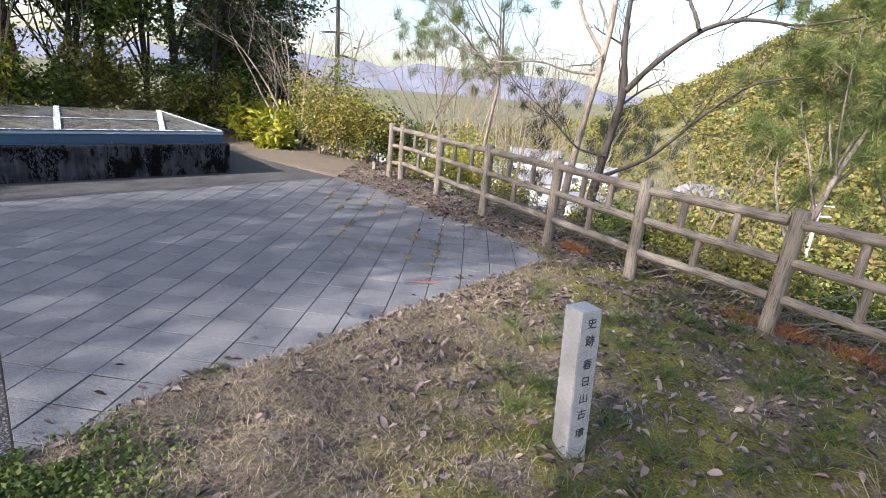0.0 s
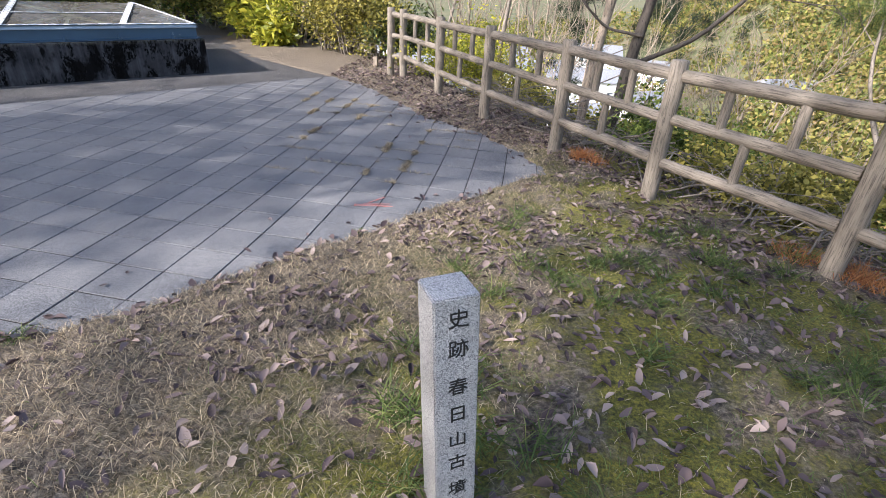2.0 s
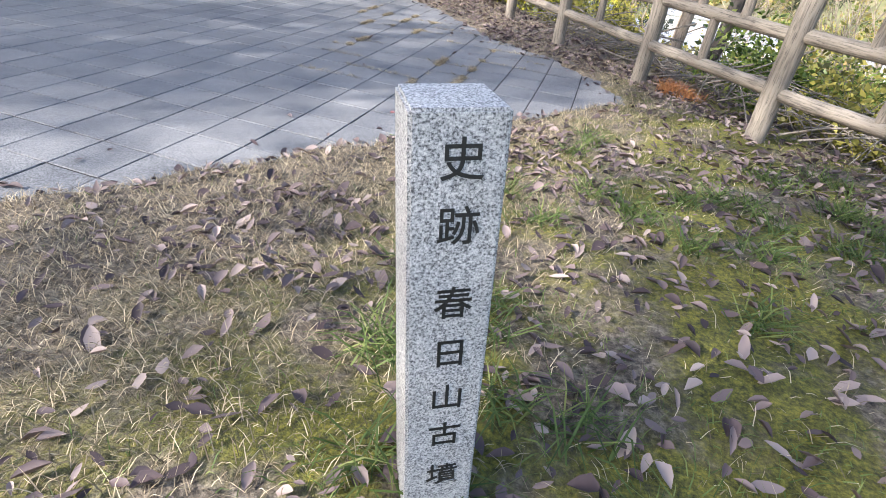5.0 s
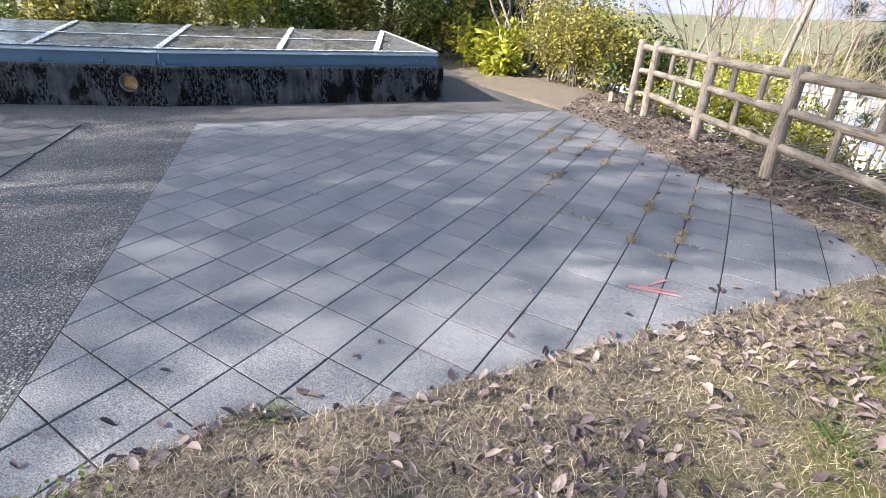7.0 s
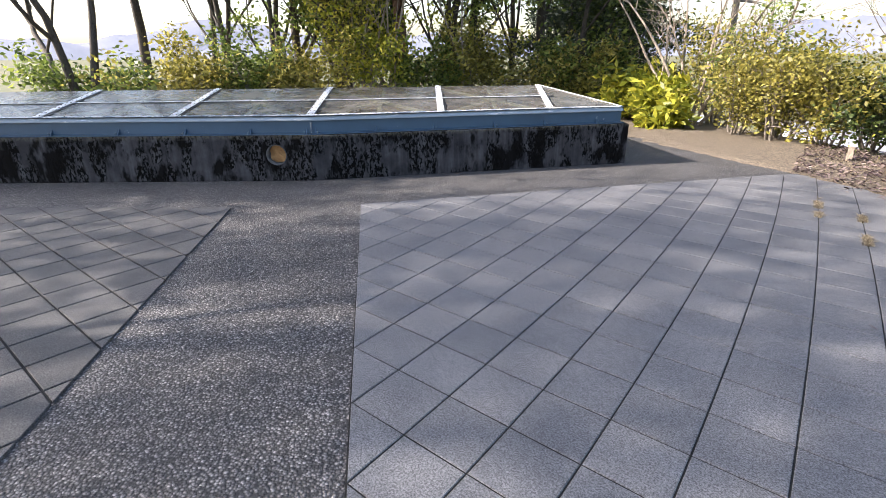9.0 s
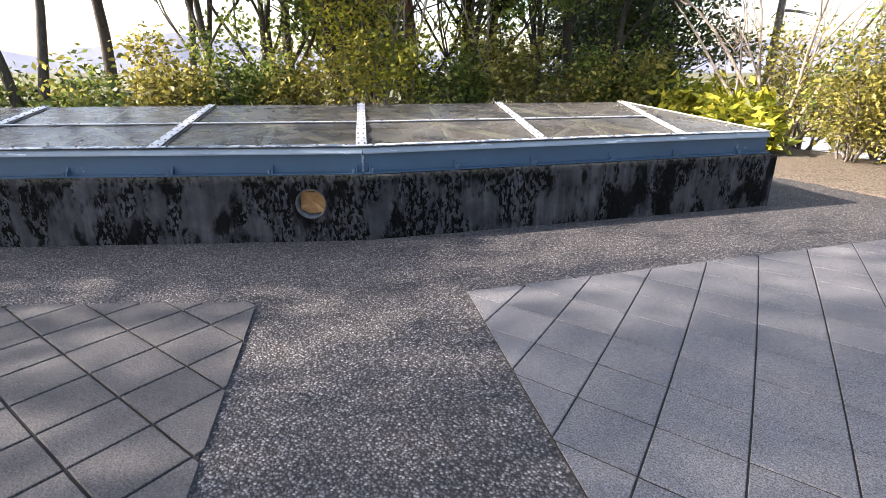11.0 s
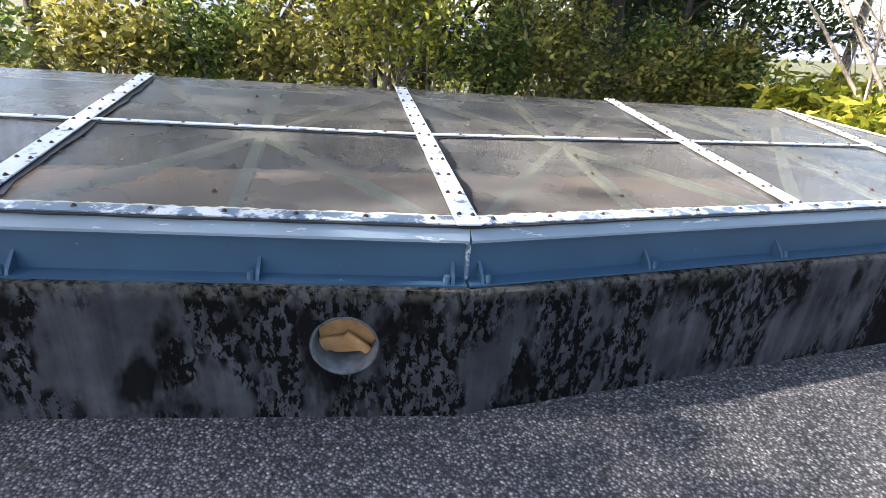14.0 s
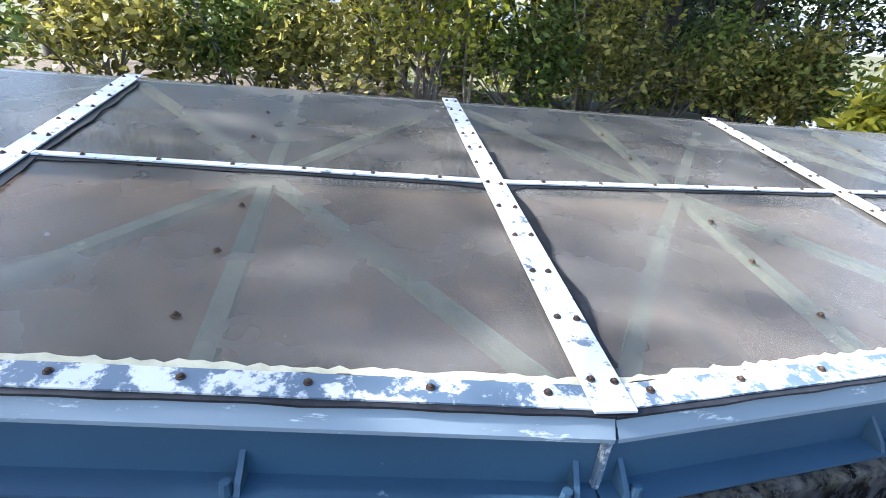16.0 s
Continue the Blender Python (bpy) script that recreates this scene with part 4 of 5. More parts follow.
# corner beside the pit: pale many-stemmed tree and shrubs
bare_tree("bare_shrub_tree", (-2.6, 10.6), 3.6, 0.038, 71, "pale bare shrub with many spreading stems", BARK_PALE, ((0.1, 0), (-0.45, 0.1), (0.45, -0.1), (-0.9, 0.2), (-0.2, 0.4), (0.8, 0.1)), 3, 0.55, 0.2, (3, 5), 0.1, 0.03)
for k, (x, y, tall, wide, leaf) in enumerate(((-3.3, 10.5, 0.65, 0.6, LEAF_YELLOW), (-2.9, 10.0, 0.55, 0.5, LEAF_YELLOW), (-3.9, 11.2, 0.85, 0.7, LEAF_YELLOW))):
    shrub("yellow_shrub", (x, y), tall, wide, leaf, 80 + k, "bright yellow-green broad-leaved shrub", each=7, size=0.22, slim=0.36, stems=8)
for k, (x, y, tall, wide, leaf) in enumerate(((-1.6, 9.7, 1.2, 0.7, LEAF_OLIVE), (-0.9, 9.4, 1.35, 0.8, LEAF_OLIVE), (-0.2, 9.2, 1.15, 0.7, LEAF_OLIVE), (0.35, 9.1, 0.9, 0.5, LEAF_DARK), (-1.2, 10.4, 1.5, 0.8, LEAF_MID), (-2.2, 11.4, 1.6, 0.9, LEAF_OLIVE))):
    shrub("shrub", (x, y), tall, wide, leaf, 90 + k, "olive-green twiggy shrub at the edge of the lawn", each=11, size=0.08)

# beyond the fence
pine((2.5, 8.3), 4.6, 101, "young slim pine beyond the fence", 0.055, (0, 0), start=0.55)
pine((0.9, 10.6), 3.6, 102, "young pine with bright green needles", 0.05, (0.1, 0.1), start=0.5)
pine((6.6, 4.2), 3.9, 103, "leaning pine beyond the fence", 0.075, (0.25, 0.1), start=0.5, each=110, length=0.24)
pine((8.6, 3.2), 4.6, 104, "pine with long needles beyond the fence", 0.075, (0.05, 0), start=0.4, each=110, length=0.24)
pine((4.3, 9.8), 3.2, 105, "dark young pine beyond the fence", 0.05, start=0.4, leaf=NEEDLE_DARK)


def crooked_tree(place, paths, seed, label, bark, twigs=10):
    """A bare tree whose trunk and main limbs follow a few bends (across, up), with twigs grown from them."""
    rng = np.random.default_rng(seed)
    x, y = place
    base = np.array([x, y, 0.0])
    root = thing("bare_tree", base, label, "tree")
    across = np.array([0.974, -0.225, 0.0])
    deep = np.array([0.225, 0.974, 0.0])
    lines, tips = [], []
    for k, (bends, r0, r1) in enumerate(paths):
        u = np.linspace(0, 1, len(bends))
        t = np.linspace(0, 1, 18)
        px, pz = np.interp(t, u, [b[0] for b in bends]), np.interp(t, u, [b[1] for b in bends])
        for _ in range(2):
            px[1:-1], pz[1:-1] = (px[:-2] + 2 * px[1:-1] + px[2:]) / 4, (pz[:-2] + 2 * pz[1:-1] + pz[2:]) / 4
        drift = np.cumsum(rng.normal(size=18) * 0.03) if k else np.zeros(18)
        pts = across * px[:, None] + deep * drift[:, None] + np.array([0, 0, 1.0]) * pz[:, None]
        rad = np.linspace(r0, r1, 18) * (1 + 0.08 * np.sin(t * 40))
        part("trunk" if k == 0 else "limb", raw_mesh("limb", *tubes([(pts, rad)], 9)), bark, root, smooth=True)
        for _ in range(twigs if k else twigs - 2):
            j = rng.integers(7, 17)
            d = pts[j] - pts[j - 1]
            d /= np.linalg.norm(d)
            grow(rng, pts[j], d * 0.6 + rng.normal(size=3) * 0.6 + np.array([0, 0, 0.25]), rng.uniform(0.5, 1.3), max(0.007, rad[j] * 0.4), 2, 0.7, lines, tips, 0.13, 0.04, (2, 4), 0.25)
    tagged(part("twig_mass", raw_mesh("twig_mass", *tubes([(p, r) for d, p, r, limb in lines], 4)), bark, root), kind="stuff")


crooked_tree((4.2, 4.9), (([(-0.42, -0.7), (-0.36, 0.6), (-0.24, 1.7), (-0.1, 2.6), (-0.06, 3.5), (-0.25, 4.6)], 0.07, 0.025), ([(-0.2, 2.25), (-0.55, 2.25), (-1.05, 2.4), (-1.7, 2.3), (-2.2, 2.5)], 0.022, 0.007), ([(-0.12, 2.5), (-0.5, 3.0), (-0.7, 3.6), (-1.5, 3.4)], 0.03, 0.01)), 111, "bare tree with pale trunk beyond the fence", BARK_PALE)
crooked_tree((4.36, 4.85), (([(-0.2, -0.8), (-0.12, 0.6), (0.03, 1.6), (0.1, 2.1), (-0.06, 2.7), (-0.05, 3.6), (0.1, 4.6)], 0.08, 0.02), ([(0.1, 2.05), (0.45, 2.5), (0.95, 2.95), (1.45, 3.1), (2.1, 3.0), (2.9, 3.2)], 0.045, 0.01), ([(-0.1, 0.75), (0.6, 1.1), (1.1, 1.7), (1.7, 2.3), (2.3, 2.4)], 0.032, 0.01), ([(0.9, 2.9), (0.7, 3.4), (0.6, 4.0)], 0.03, 0.01), ([(0.0, 1.1), (-0.45, 1.15), (-0.9, 1.6), (-1.5, 2.0)], 0.02, 0.006)), 112, "bare dark-trunked tree with wide crooked limbs", BARK_DARK)
for k, (x, y, t) in enumerate(((2.0, 8.8, 3.0), (2.9, 8.9, 3.4), (3.4, 8.3, 3.2), (3.0, 10.2, 3.8), (3.9, 8.0, 3.2), (1.5, 9.8, 3.4), (5.2, 7.6, 2.8), (6.4, 6.4, 2.6), (7.4, 5.6, 2.8), (5.6, 4.4, 2.0))):
    bare_tree("sapling", (x, y), t, 0.03, 120 + k, "thin bare sapling beyond the fence", BARK_PALE, ((0.05, 0), (-0.15, 0.1), (0.2, -0.1)), 3, 0.45, 0.2, (3, 5))
for k, (x, y, t, leaf) in enumerate(((2.9, 6.6, 0.8, LEAF_OLIVE), (3.8, 5.6, 0.7, LEAF_OLIVE), (4.8, 4.0, 0.8, LEAF_MID), (5.6, 3.0, 0.9, LEAF_OLIVE), (6.4, 2.0, 0.9, LEAF_MID), (7.2, 1.0, 1.0, LEAF_OLIVE), (6.2, 4.8, 1.2, LEAF_MID), (7.6, 3.6, 1.4, LEAF_MID), (2.0, 8.0, 1.2, LEAF_YELLOW), (5.0, 6.2, 1.2, LEAF_OLIVE), (8.6, 1.8, 1.5, LEAF_OLIVE))):
    shrub("bank_shrub", (x, y), t, 0.7, leaf, 140 + k, "low leafy shrub on the bank below the fence", each=26, size=0.06)

# trees west of the plaza, which shade it
SHADE = [(-4.6, -9.6, 8.5, 16, 0.45), (-6.6, -12.6, 9.0, 16, 0.5), (-8.7, -5.4, 8.0, 10, 0.34), (-12.2, -7.9, 8.0, 13, 0.36), (-15.4, -6.8, 4.8, 18, 0.4), (-16.6, -5.2, 5.5, 22, 0.45), (-13.4, -8.6, 8.0, 9, 0.4), (-15.8, -8.8, 7.5, 14, 0.45)]
for k, (x, y, tall, each, spread) in enumerate(SHADE):
    leafy_tree("evergreen_tree", (x, y), tall, 0.16, LEAF_DARK, BARK_DARK, 160 + k, "tall evergreen tree shading the plaza", each=each, size=0.2, start=0.35, clump=0.7, spread=spread)

# ---- far things ----
rng = np.random.default_rng(77)
pts = []
while len(pts) < 4000:
    az, r = (rng.uniform(-75, 105), rng.uniform(26, 420)) if len(pts) < 2300 else (rng.uniform(12, 62), rng.uniform(45, 300))
    if az < 22 and r < 200 and rng.random() < 0.75:
        continue
    a = math.radians(az)
    x, y = r * math.sin(a), r * math.cos(a)
    pts.append((x, y, r))
verts, faces, base = [], [], 0
P = np.array(pts)
Z = height(P[:, 0], P[:, 1])
for (x, y, r), z in zip(pts, Z):
    n = int(np.clip(16000 / r, 60, 420))
    tall = rng.uniform(3.0, 7.0)
    u = rng.normal(size=(n, 3)) * np.array([1.2, 1.2, 0.36 * tall * 0.6]) + np.array([x, y, z + tall * 0.5])
    v, f = leaf_quads(rng, u, 0.5 + r / 330, 0.6)
    verts.append(v)
    faces.append(f + base)
    base += len(v)
woods = part("wooded_hillside", raw_mesh("woods", np.concatenate(verts), np.concatenate(faces)), HILL_LEAF)
tagged(woods, "mixed green and brown wooded hillside across the valley", "woods", kind="stuff")

# the haze of distance is mixed into the ridges' blue-grey base colour
HAZE = make_plain("hazed_far_mountain", [(0.3, (0.13, 0.15, 0.2)), (0.7, (0.19, 0.2, 0.24))], 0.006, 1.0)
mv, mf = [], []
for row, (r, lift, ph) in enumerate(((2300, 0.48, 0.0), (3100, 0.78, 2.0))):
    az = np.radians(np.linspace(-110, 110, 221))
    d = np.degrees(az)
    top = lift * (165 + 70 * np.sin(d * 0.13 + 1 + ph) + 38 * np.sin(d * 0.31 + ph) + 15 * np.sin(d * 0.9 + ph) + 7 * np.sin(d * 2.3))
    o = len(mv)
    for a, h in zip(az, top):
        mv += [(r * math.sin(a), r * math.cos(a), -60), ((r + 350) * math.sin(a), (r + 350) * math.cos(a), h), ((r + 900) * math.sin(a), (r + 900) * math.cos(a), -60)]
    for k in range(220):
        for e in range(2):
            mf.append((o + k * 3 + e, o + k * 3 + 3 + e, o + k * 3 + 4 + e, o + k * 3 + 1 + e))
tagged(part("backdrop", raw_mesh("backdrop", mv, mf), HAZE, None, "mountain ridges on the horizon, tinted blue-grey with painted haze"), category="mountains", kind="structure")

PLASTER = make_plain("pale_plaster", [(0.3, grey(0.6)), (0.7, grey(0.78))], 2, 0.8)
ROOF_TILE = make_plain("grey_roof", [(0.3, (0.16, 0.17, 0.19)), (0.7, (0.28, 0.29, 0.31))], 3, 0.6)
GLASS = make_plain("dark_window_glass", [(0.3, (0.03, 0.04, 0.05)), (0.7, (0.08, 0.1, 0.11))], 2, 0.15)


def house(x, y, w, d, h, turn):
    z = float(height(x, y))
    root = thing("house", (x, y, z), "distant pale house with grey roof in the valley", "house", "houses in the valley")
    root.matrix_basis = pose(x, y, z, 0, 0, turn)
    part("wall", prism([(-w / 2, -d / 2), (w / 2, -d / 2), (w / 2, d / 2), (-w / 2, d / 2)], -2, h), PLASTER, root)
    bm = bmesh.new()
    a = [bm.verts.new(p) for p in ((-w / 2 - 0.5, -d / 2 - 0.5, h), (w / 2 + 0.5, -d / 2 - 0.5, h), (w / 2 + 0.5, d / 2 + 0.5, h), (-w / 2 - 0.5, d / 2 + 0.5, h), (-w / 2 - 0.5, 0, h + d * 0.25), (w / 2 + 0.5, 0, h + d * 0.25))]
    for f in ((0, 1, 5, 4), (2, 3, 4, 5), (1, 2, 5), (3, 0, 4), (3, 2, 1, 0)):
        bm.faces.new([a[i] for i in f])
    part("roof", bm, ROOF_TILE, root)
    for k in range(max(2, int(w / 3))):
        for lv in range(max(1, int(h / 3))):
            bm = bmesh.new()
            box(bm, Matrix.Translation((-w / 2 + 1.5 + k * 3, -d / 2 - 0.03, 1.6 + lv * 2.8)), (1.3, 0.08, 1.2))
            part("window", bm, GLASS, root)


for x, y, w, d, h, turn in ((8, 78, 12, 8, 6, 10), (-2, 92, 14, 9, 6, -20), (22, 96, 10, 8, 5, 35), (14, 120, 16, 9, 7, 5), (-16, 110, 12, 8, 6, 30), (30, 130, 14, 9, 6, -15), (2, 140, 18, 10, 7, 12), (-30, 150, 14, 9, 6, -30), (-8, 165, 16, 10, 7, 20), (20, 170, 16, 10, 6, 0), (44, 92, 9, 7, 3, 20), (-45, 170, 16, 10, 7, 10)):
    house(x, y, w, d, h, turn)

pole_z = float(height(35, 47))
pole = thing("utility_pole", (35, 47, pole_z), "distant grey utility pole with crossarm on the hillside", "pole")
part("shaft", raw_mesh("shaft", *tubes([(np.array([[0, 0, -1.0], [0, 0, 6.0], [0, 0, 13.0]]), [0.2, 0.17, 0.14])], 10)), PLASTER, pole)
for z in (11.2, 12.2):
    bm = bmesh.new()
    box(bm, Matrix.Translation((0, -0.2, z)), (2.2, 0.12, 0.14), 0.02)
    part("crossarm", bm, PLASTER, pole)

# ---- lawn cover ----
rng = np.random.default_rng(3)


def lawn_spots(n, keep, x0=-0.4, x1=6.6, y0=-3.3, y1=9.2):
    x, y = rng.uniform(x0, x1, n), rng.uniform(y0, y1, n)
    d = signed_distance(PLAZA, x, y)
    ok = (d > 0.0) & (signed_distance(RIM, x, y) < 0.4) & (rng.random(n) < keep(x, y, d))
    return x[ok], y[ok]


def blades(x, y, tall, wide, tilt):
    n = len(x)
    a, b = rng.uniform(0, 6.283, n), rng.uniform(0, 6.283, n)
    h = tall * rng.uniform(0.4, 1.3, n)
    lx, ly = np.cos(a) * h * tilt, np.sin(a) * h * tilt
    z = height(x, y)
    sx, sy = np.cos(b) * wide, np.sin(b) * wide
    def at(u, k, up):
        return [np.stack([x + lx * u + e * sx * k, y + ly * u + e * sy * k, z - 0.004 + h * up], -1) for e in (-1, 1)]

    v = np.stack(at(0, 1, 0) + at(0.45, 0.8, 0.55) + at(1, 0.15, 0.95 - 0.3 * tilt), 1)
    i = np.arange(n)[:, None] * 6
    f = np.concatenate([i + np.array([[0, 1, 3, 2]]), i + np.array([[2, 3, 5, 4]])])
    return v.reshape(-1, 3), f


def green_side(x, y):
    return np.clip((x - 0.28 * y - 2.5) / 1.0, 0, 1)


near = lambda x, y: np.clip(1.2 - np.hypot(x - 2.6, y + 0.6) / 5.0, 0.12, 1)
x, y = lawn_spots(520000, lambda x, y, d: near(x, y) * (1 - 0.9 * green_side(x, y)))
tagged(part("dry_grass", raw_mesh("dry_grass", *blades(x, y, 0.045, 0.0013, 1.0)), STRAW), "short dry straw-coloured grass", "grass", kind="stuff")
x, y = lawn_spots(120000, lambda x, y, d: near(x, y) * (0.05 + 0.8 * green_side(x, y) * (wobble(x, y, 3.1) > -0.15)))
tagged(part("green_grass", raw_mesh("green_grass", *blades(x, y, 0.045, 0.0016, 0.9)), GRASS), "short green grass and weeds in patches", "grass", kind="stuff")


def litter(x, y, size, z_add=0.012):
    n = len(x)
    c = np.stack([x, y, height(x, y) + z_add], -1)
    a = rng.uniform(0, 6.283, n)
    d = np.stack([np.cos(a), np.sin(a), rng.normal(size=n) * 0.25], -1)
    s = np.stack([-np.sin(a), np.cos(a), rng.normal(size=n) * 0.3], -1)
    ln = size * rng.uniform(0.5, 1.45, n)[:, None]
    w = ln * rng.uniform(0.3, 0.62, n)[:, None]
    up = np.array([0, 0, 1.0]) * ln
    curl, tip = rng.uniform(-0.05, 0.38, n)[:, None], rng.uniform(-0.05, 0.4, n)[:, None]
    skew = rng.normal(size=(n, 1)) * 0.12
    rows = []
    for u, k in ((-0.5, 0.08), (-0.22, 0.85), (0.12, 1.0), (0.38, 0.5), (0.52, 0.04)):
        spine = c + d * ln * u + s * ln * skew * (u * u) + up * tip * (u + 0.5) ** 2
        ragged = rng.uniform(0.8, 1.15, (2, n))[:, :, None]
        rows += [spine + s * w * 0.5 * k * ragged[0] + up * curl * k, spine, spine - s * w * 0.5 * k * ragged[1] + up * curl * k * 0.8]
    v = np.stack(rows, 1).reshape(-1, 3)
    i = np.arange(n)[:, None] * 15
    f = np.concatenate([i + np.array([[o, o + 1, o + 4, o + 3]]) for r in range(4) for o in (3 * r, 3 * r + 1)])
    return v, f


x, y = lawn_spots(60000, lambda x, y, d: 0.14 + 0.3 * green_side(x, y) + 0.6 * np.exp(-d / 0.12) * (y < 1.2) + 0.55 * (wobble(x, y, 2.3) > 0.35) + 0.4 * (y > 3.5))
tagged(part("fallen_leaves", raw_mesh("fallen_leaves", *litter(x, y, 0.046)), LITTER), "scattered curled brown fallen leaves", "leaves", kind="stuff")

# rusty fern clumps, dead brush and weeds
def tuft(name, place, n, tall, wide, mat, label, category, tilt=1.2, width=0.0022):
    x, y = place[0] + rng.normal(size=n) * wide, place[1] + rng.normal(size=n) * wide
    z0 = float(height(*place))
    v, f = blades(x, y, tall, width, tilt)
    root = part(name, raw_mesh(name, v - np.array([place[0], place[1], z0]), f), mat)
    root.location = (place[0], place[1], z0)
    return tagged(root, label, category)


for place, n, tall, wide in (((3.72, 3.2), 420, 0.13, 0.05), ((3.85, 3.1), 200, 0.1, 0.05), ((5.3, 1.15), 420, 0.12, 0.09), ((5.65, 0.8), 420, 0.12, 0.1), ((5.0, 1.4), 260, 0.1, 0.08)):
    tuft("dead_fern", place, n, tall, wide, RUST, "rust-orange dead fern clump at the fence foot", "fern", 0.9)
for place in ((2.1, 1.06), (1.6, 1.0), (0.28, -0.72), (-0.3, -0.62), (0.98, -0.42), (0.15, 5.05), (0.75, -0.35), (1.98, 1.95), (1.55, 0.62), (0.62, -1.6), (0.75, -1.75), (0.5, -1.75), (0.9, -1.6), (0.7, -1.5), (1.05, -1.8)):
    tuft("weed", place, 90, 0.05, 0.035, GRASS, "small green weed in a paving joint", "weed", 1.3)
tuft("weed", (-0.38, -0.5), 260, 0.09, 0.035, GRASS, "bushy green weed at the edge of the tiles", "weed", 0.8)
for _ in range(60):
    place = (rng.uniform(2.7, 5.0), rng.uniform(-2.2, 1.6))
    tuft("grass_tuft", place, 60, 0.11, 0.045, GRASS, "loose green grass tuft among moss and leaves", "grass", 1.3, 0.003)
for place in ((4.9, -0.9), (5.3, -0.6), (4.6, -1.2)):
    tuft("dry_tuft", place, 500, 0.2, 0.1, STRAW, "tall pale dry grass tuft", "grass", 1.4)
# low leafy ground cover where the lawn meets the first tiles
n = 5200
x, y = rng.normal(size=n) * 0.26 + 0.72, rng.normal(size=n) * 0.2 - 1.5
keep = (signed_distance(PLAZA, x, y) > -0.05) & (wobble(x, y, 7) > -0.45)
spots = np.stack([x, y, height(x, y) + rng.uniform(0.0, 0.05, n)], -1)[keep]
cover = part("ground_cover", raw_mesh("ground_cover", *leaf_quads(rng, spots, 0.026, 0.75, 0.35)), GRASS)
tagged(cover, "low round-leaved green ground cover beside the tiles", "weeds", kind="stuff")
lines, tips = [], []
for _ in range(420):
    u = rng.random()
    x, y = 1.9 + 3.9 * u + rng.uniform(0.1, 0.9) * 0.82, 5.8 - 5.2 * u + rng.uniform(0.1, 0.9) * 0.58
    a = rng.uniform(0, 6.28)
    z = float(height(x, y)) + rng.uniform(0.02, 0.22)
    pts = np.array([[x, y, z]]) + np.outer(np.linspace(-0.5, 0.5, 6), [math.cos(a), math.sin(a), rng.normal() * 0.3]) * rng.uniform(0.5, 1.3)
    pts[:, 2] += 0.14 * np.sin(np.linspace(0, 3.1, 6)) * rng.random() + rng.normal(size=6) * 0.01
    lines.append((pts, np.linspace(0.008, 0.003, 6) * rng.uniform(0.5, 1.2)))
tagged(part("dead_brush", raw_mesh("dead_brush", *tubes(lines, 4)), BARK_GREY), "heap of dead brown twigs along the fence foot", "twigs", kind="stuff")
def wander(i, j):
    """The crossing of joints i and j of the pale field, whose rows drift off square towards the pit."""
    return -0.0043 + 0.3064 * i - 0.0069 * j - 0.00064 * i * i + 0.00118 * i * j - 0.00060 * j * j, 0.0071 - 0.0079 * i + 0.3012 * j - 0.00037 * i * i - 0.00010 * i * j + 0.00046 * j * j


# straw and needles caught in the joints and drifts on the tiles
bits = []
for line, j0, j1, count in ((2, 11, 17, 3200), (3, 10, 18, 3600), (1, 14, 18, 1500), (4, 12, 16, 1600), (6, 6.5, 12, 3000), (7, 6.5, 13, 2600), (8, 6.5, 9, 1200)):
    bits.append(np.stack(wander(line + rng.normal(size=count) * 0.05, rng.uniform(j0, j1, count))))
bits.append(np.stack(wander(rng.uniform(2.5, 9, 3200), rng.integers(7, 17, 3200) + rng.normal(size=3200) * 0.045)))
x, y = np.concatenate(bits, axis=1)
keep = (wobble(x * 1.3, y * 2.2, 3.7) > 0.2) & (signed_distance(PLAZA, x, y) < 0)
x, y = x[keep], y[keep]
v, f = blades(x, y, 0.034, 0.0022, 1.3)
v[:, 2] += 0.07
v[:, 2] = np.clip(v[:, 2] - height(v[:, 0], v[:, 1]) - 0.07 + 0.001, 0.0, 0.03)
tagged(part("joint_straw", raw_mesh("joint_straw", v, f), STRAW), "dry straw caught in the paving joints", "grass", kind="stuff")
x, y = rng.uniform(0.2, 3.4, 3000), rng.uniform(-1.3, 7.0, 3000)
d = signed_distance(PLAZA, x, y)
keep = (d < 0) & (rng.random(3000) < 0.012 + 0.9 * np.exp(d / 0.09))
x, y = x[keep], y[keep]
v, f = litter(x, y, 0.05)
v[:, 2] = v[:, 2] - np.repeat(height(x, y), 15) - 0.006
tagged(part("fallen_leaves", raw_mesh("fallen_leaves", v, f), LITTER), "brown fallen leaves on the paving edge", "leaves", kind="stuff")
stake = part("stake", prism([(-0.035, -0.035), (0.035, -0.035), (0.035, 0.035), (-0.035, 0.035)], -0.1, 0.24), BARK_PALE, None, "short pale wooden stake beside the path")
stake.location = (0.15, 7.9, 0)
tagged(stake, category="stake")

# faded red paint strokes on the paving
RED = make_plain("faded_red_paint", [(0.35, (0.42, 0.12, 0.1)), (0.65, (0.3, 0.2, 0.19))], 30, 0.8)
for ax, ay, bx, by, wide in ((1.92, 1.5, 2.21, 1.55, 0.03), (2.1, 1.71, 2.01, 1.56, 0.022), (1.98, 1.53, 2.18, 1.59, 0.018)):
    d = Vector((bx - ax, by - ay)).normalized() * wide / 2
    stroke = [(ax - d.y, ay + d.x), (ax + d.y, ay - d.x), (bx + d.y * 0.4, by - d.x * 0.4), (bx - d.y * 0.4, by + d.x * 0.4)]
    part("paint_mark", prism(stroke, 0.001, 0.0045), RED, slab, "faded red paint stroke on the tiles")

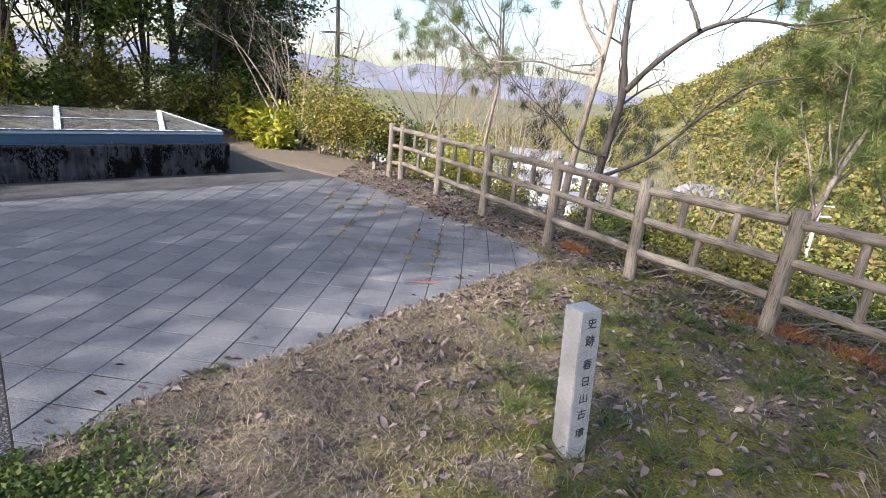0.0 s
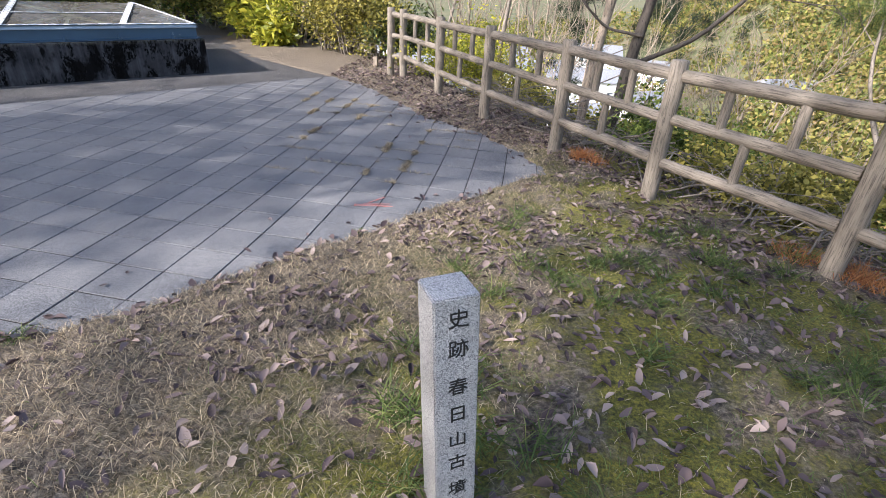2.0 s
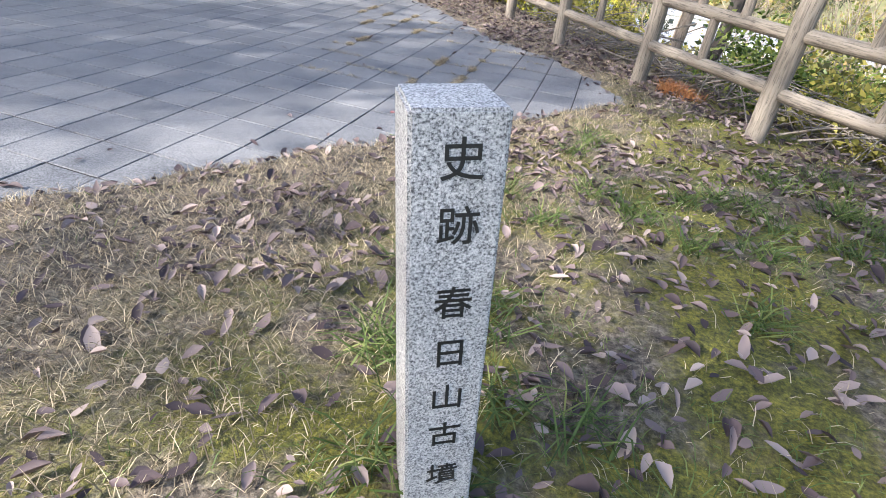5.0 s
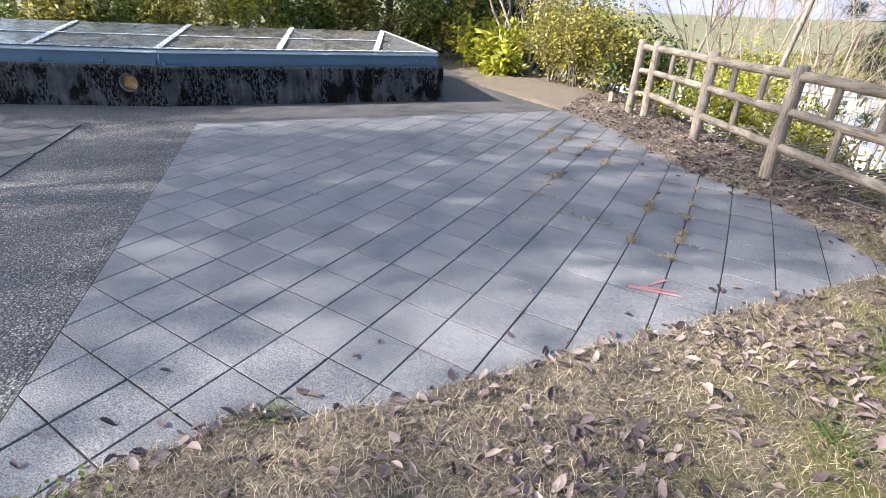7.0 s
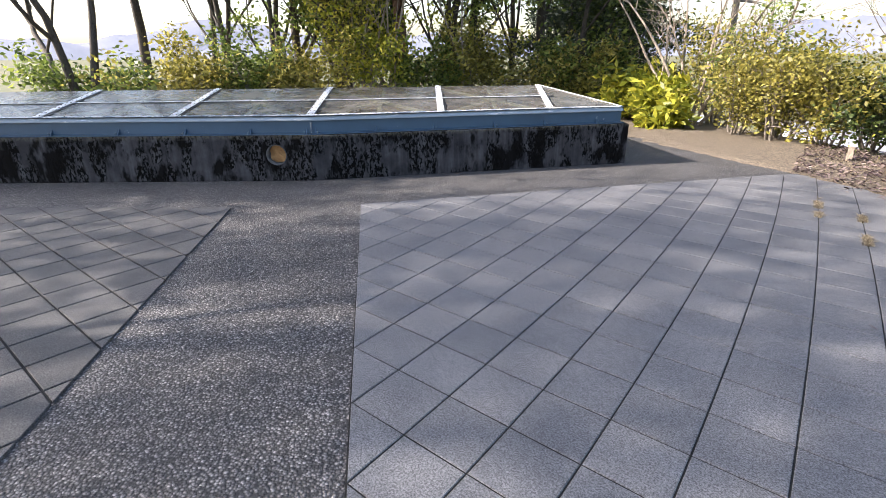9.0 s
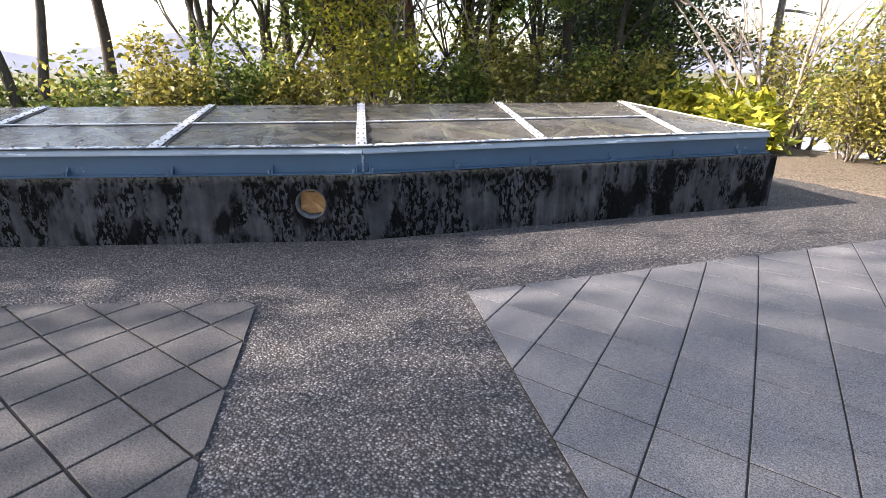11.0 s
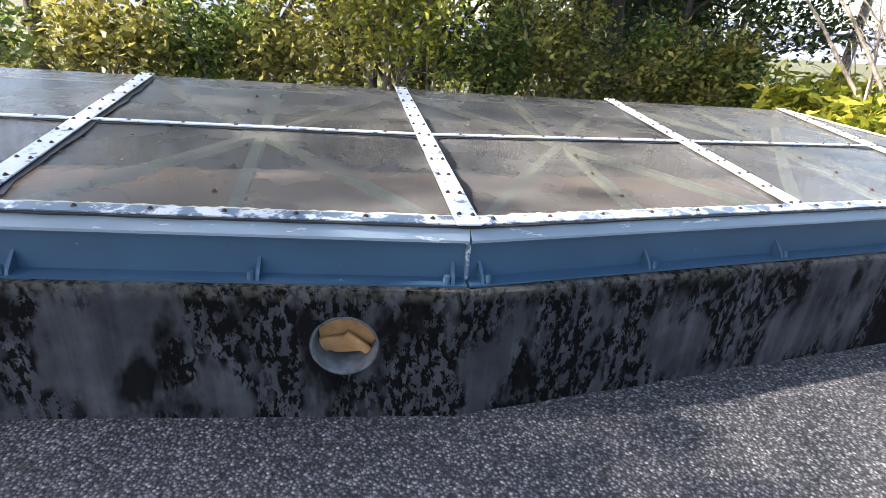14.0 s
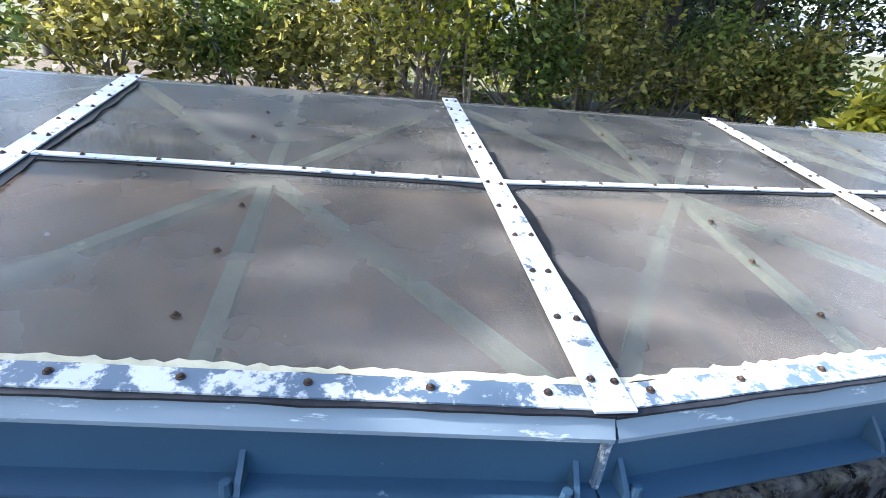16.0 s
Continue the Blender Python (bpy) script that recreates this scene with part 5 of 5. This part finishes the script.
# ---- laid tiles, last ----
bed_r = part("joint_bed", prism([(-3.6, 2.52), (-0.2, -0.665), (0.75, -1.55), (1.1, -0.75), (1.9, 0.25), (2.5, 1.1), (3.4, 2.4), (3.5, 2.95), (2.8, 4.05), (2.0, 4.65), (0.6, 6.45), (-0.6, 6.5)], -0.03, -0.005), SOIL, slab)
bed_l = part("joint_bed", prism([(-4.56, 1.64), (-7.9, -0.92), (-4.3, -4.6), (-0.9, -1.78)], -0.03, -0.009), SOIL, slab)


def clip(poly, o, n):
    """Keeps the part of a polygon on the side of o to which n points."""
    out = []
    for (ax, ay), (bx, by) in zip(poly, poly[1:] + poly[:1]):
        da, db = (ax - o[0]) * n[0] + (ay - o[1]) * n[1], (bx - o[0]) * n[0] + (by - o[1]) * n[1]
        if da >= 0:
            out.append((ax, ay))
        if (da < 0) != (db < 0):
            u = da / (da - db)
            out.append((ax + (bx - ax) * u, ay + (by - ay) * u))
    return out


def tile_mesh(poly, mat):
    bm = bmesh.new()
    cx, cy = sum(p[0] for p in poly) / len(poly), sum(p[1] for p in poly) / len(poly)
    ch = 0.003
    low = [bm.verts.new((x, y, -0.03)) for x, y in poly]
    mid = [bm.verts.new((x, y, -ch)) for x, y in poly]
    high = []
    for x, y in poly:
        d = math.hypot(x - cx, y - cy) or 1
        high.append(bm.verts.new((x - (x - cx) / d * ch * 1.4, y - (y - cy) / d * ch * 1.4, 0)))
    n = len(poly)
    bm.faces.new(high)
    for i in range(n):
        j = (i + 1) % n
        bm.faces.new((low[i], low[j], mid[j], mid[i]))
        bm.faces.new((mid[i], mid[j], high[j], high[i]))
    bm.normal_update()
    me = bpy.data.meshes.new("tile")
    bm.to_mesh(me)
    bm.free()
    me.materials.append(mat)
    return me


trng = random.Random(9)


def lay(planes, test, i0, i1, j0, j1, mat, joint, pitch, laid):
    """Lays a field of tiles; laid() gives the place of a joint crossing by its two counts, as the rows wander a little."""
    g = joint / pitch / 2
    h = (pitch - joint) / 2
    square = [(-h, -h), (h, -h), (h, h), (-h, h)]
    whole_me = tile_mesh(square, mat)
    for i in range(i0, i1):
        for j in range(j0, j1):
            ring_at = [laid(i + a, j + b) for a, b in ((g, g), (1 - g, g), (1 - g, 1 - g), (g, 1 - g))]
            cx, cy = sum(p[0] for p in ring_at) / 4, sum(p[1] for p in ring_at) / 4
            whole = [(px - cx, py - cy) for px, py in ring_at]
            if not test(cx, cy):
                continue
            poly = whole
            for o, n in planes:
                poly = clip(poly, (o[0] - cx, o[1] - cy), n)
                if len(poly) < 3:
                    break
            if len(poly) < 3:
                continue
            area = 0.5 * abs(sum(a[0] * b[1] - b[0] * a[1] for a, b in zip(poly, poly[1:] + poly[:1])))
            if area < 0.0008:
                continue
            ob = new("tile", whole_me if len(poly) == 4 and max(math.dist(p, q) for p, q in zip(poly, square)) < 0.002 else tile_mesh(poly, mat))
            ob.parent = slab
            edge = max(0.0, 1 - abs(signed_distance(PLAZA, np.array([cx]), np.array([cy]))[0]) / 1.2)
            amt = 0.5 + 1.6 * edge
            ob.matrix_basis = pose(cx, cy, trng.uniform(-0.0012, 0.0012) * amt, trng.gauss(0, 0.12) * amt, trng.gauss(0, 0.12) * amt, trng.gauss(0, 0.12) * amt)


lay([((-3.605, 2.525), (0.682, 0.731)), ((-3.605, 2.525), (0.797, -0.604))], lambda x, y: signed_distance(PLAZA, np.array([x]), np.array([y]))[0] < 0.22 and y < 6.9, -14, 14, -6, 24, TILE, 0.007, 0.3, wander)
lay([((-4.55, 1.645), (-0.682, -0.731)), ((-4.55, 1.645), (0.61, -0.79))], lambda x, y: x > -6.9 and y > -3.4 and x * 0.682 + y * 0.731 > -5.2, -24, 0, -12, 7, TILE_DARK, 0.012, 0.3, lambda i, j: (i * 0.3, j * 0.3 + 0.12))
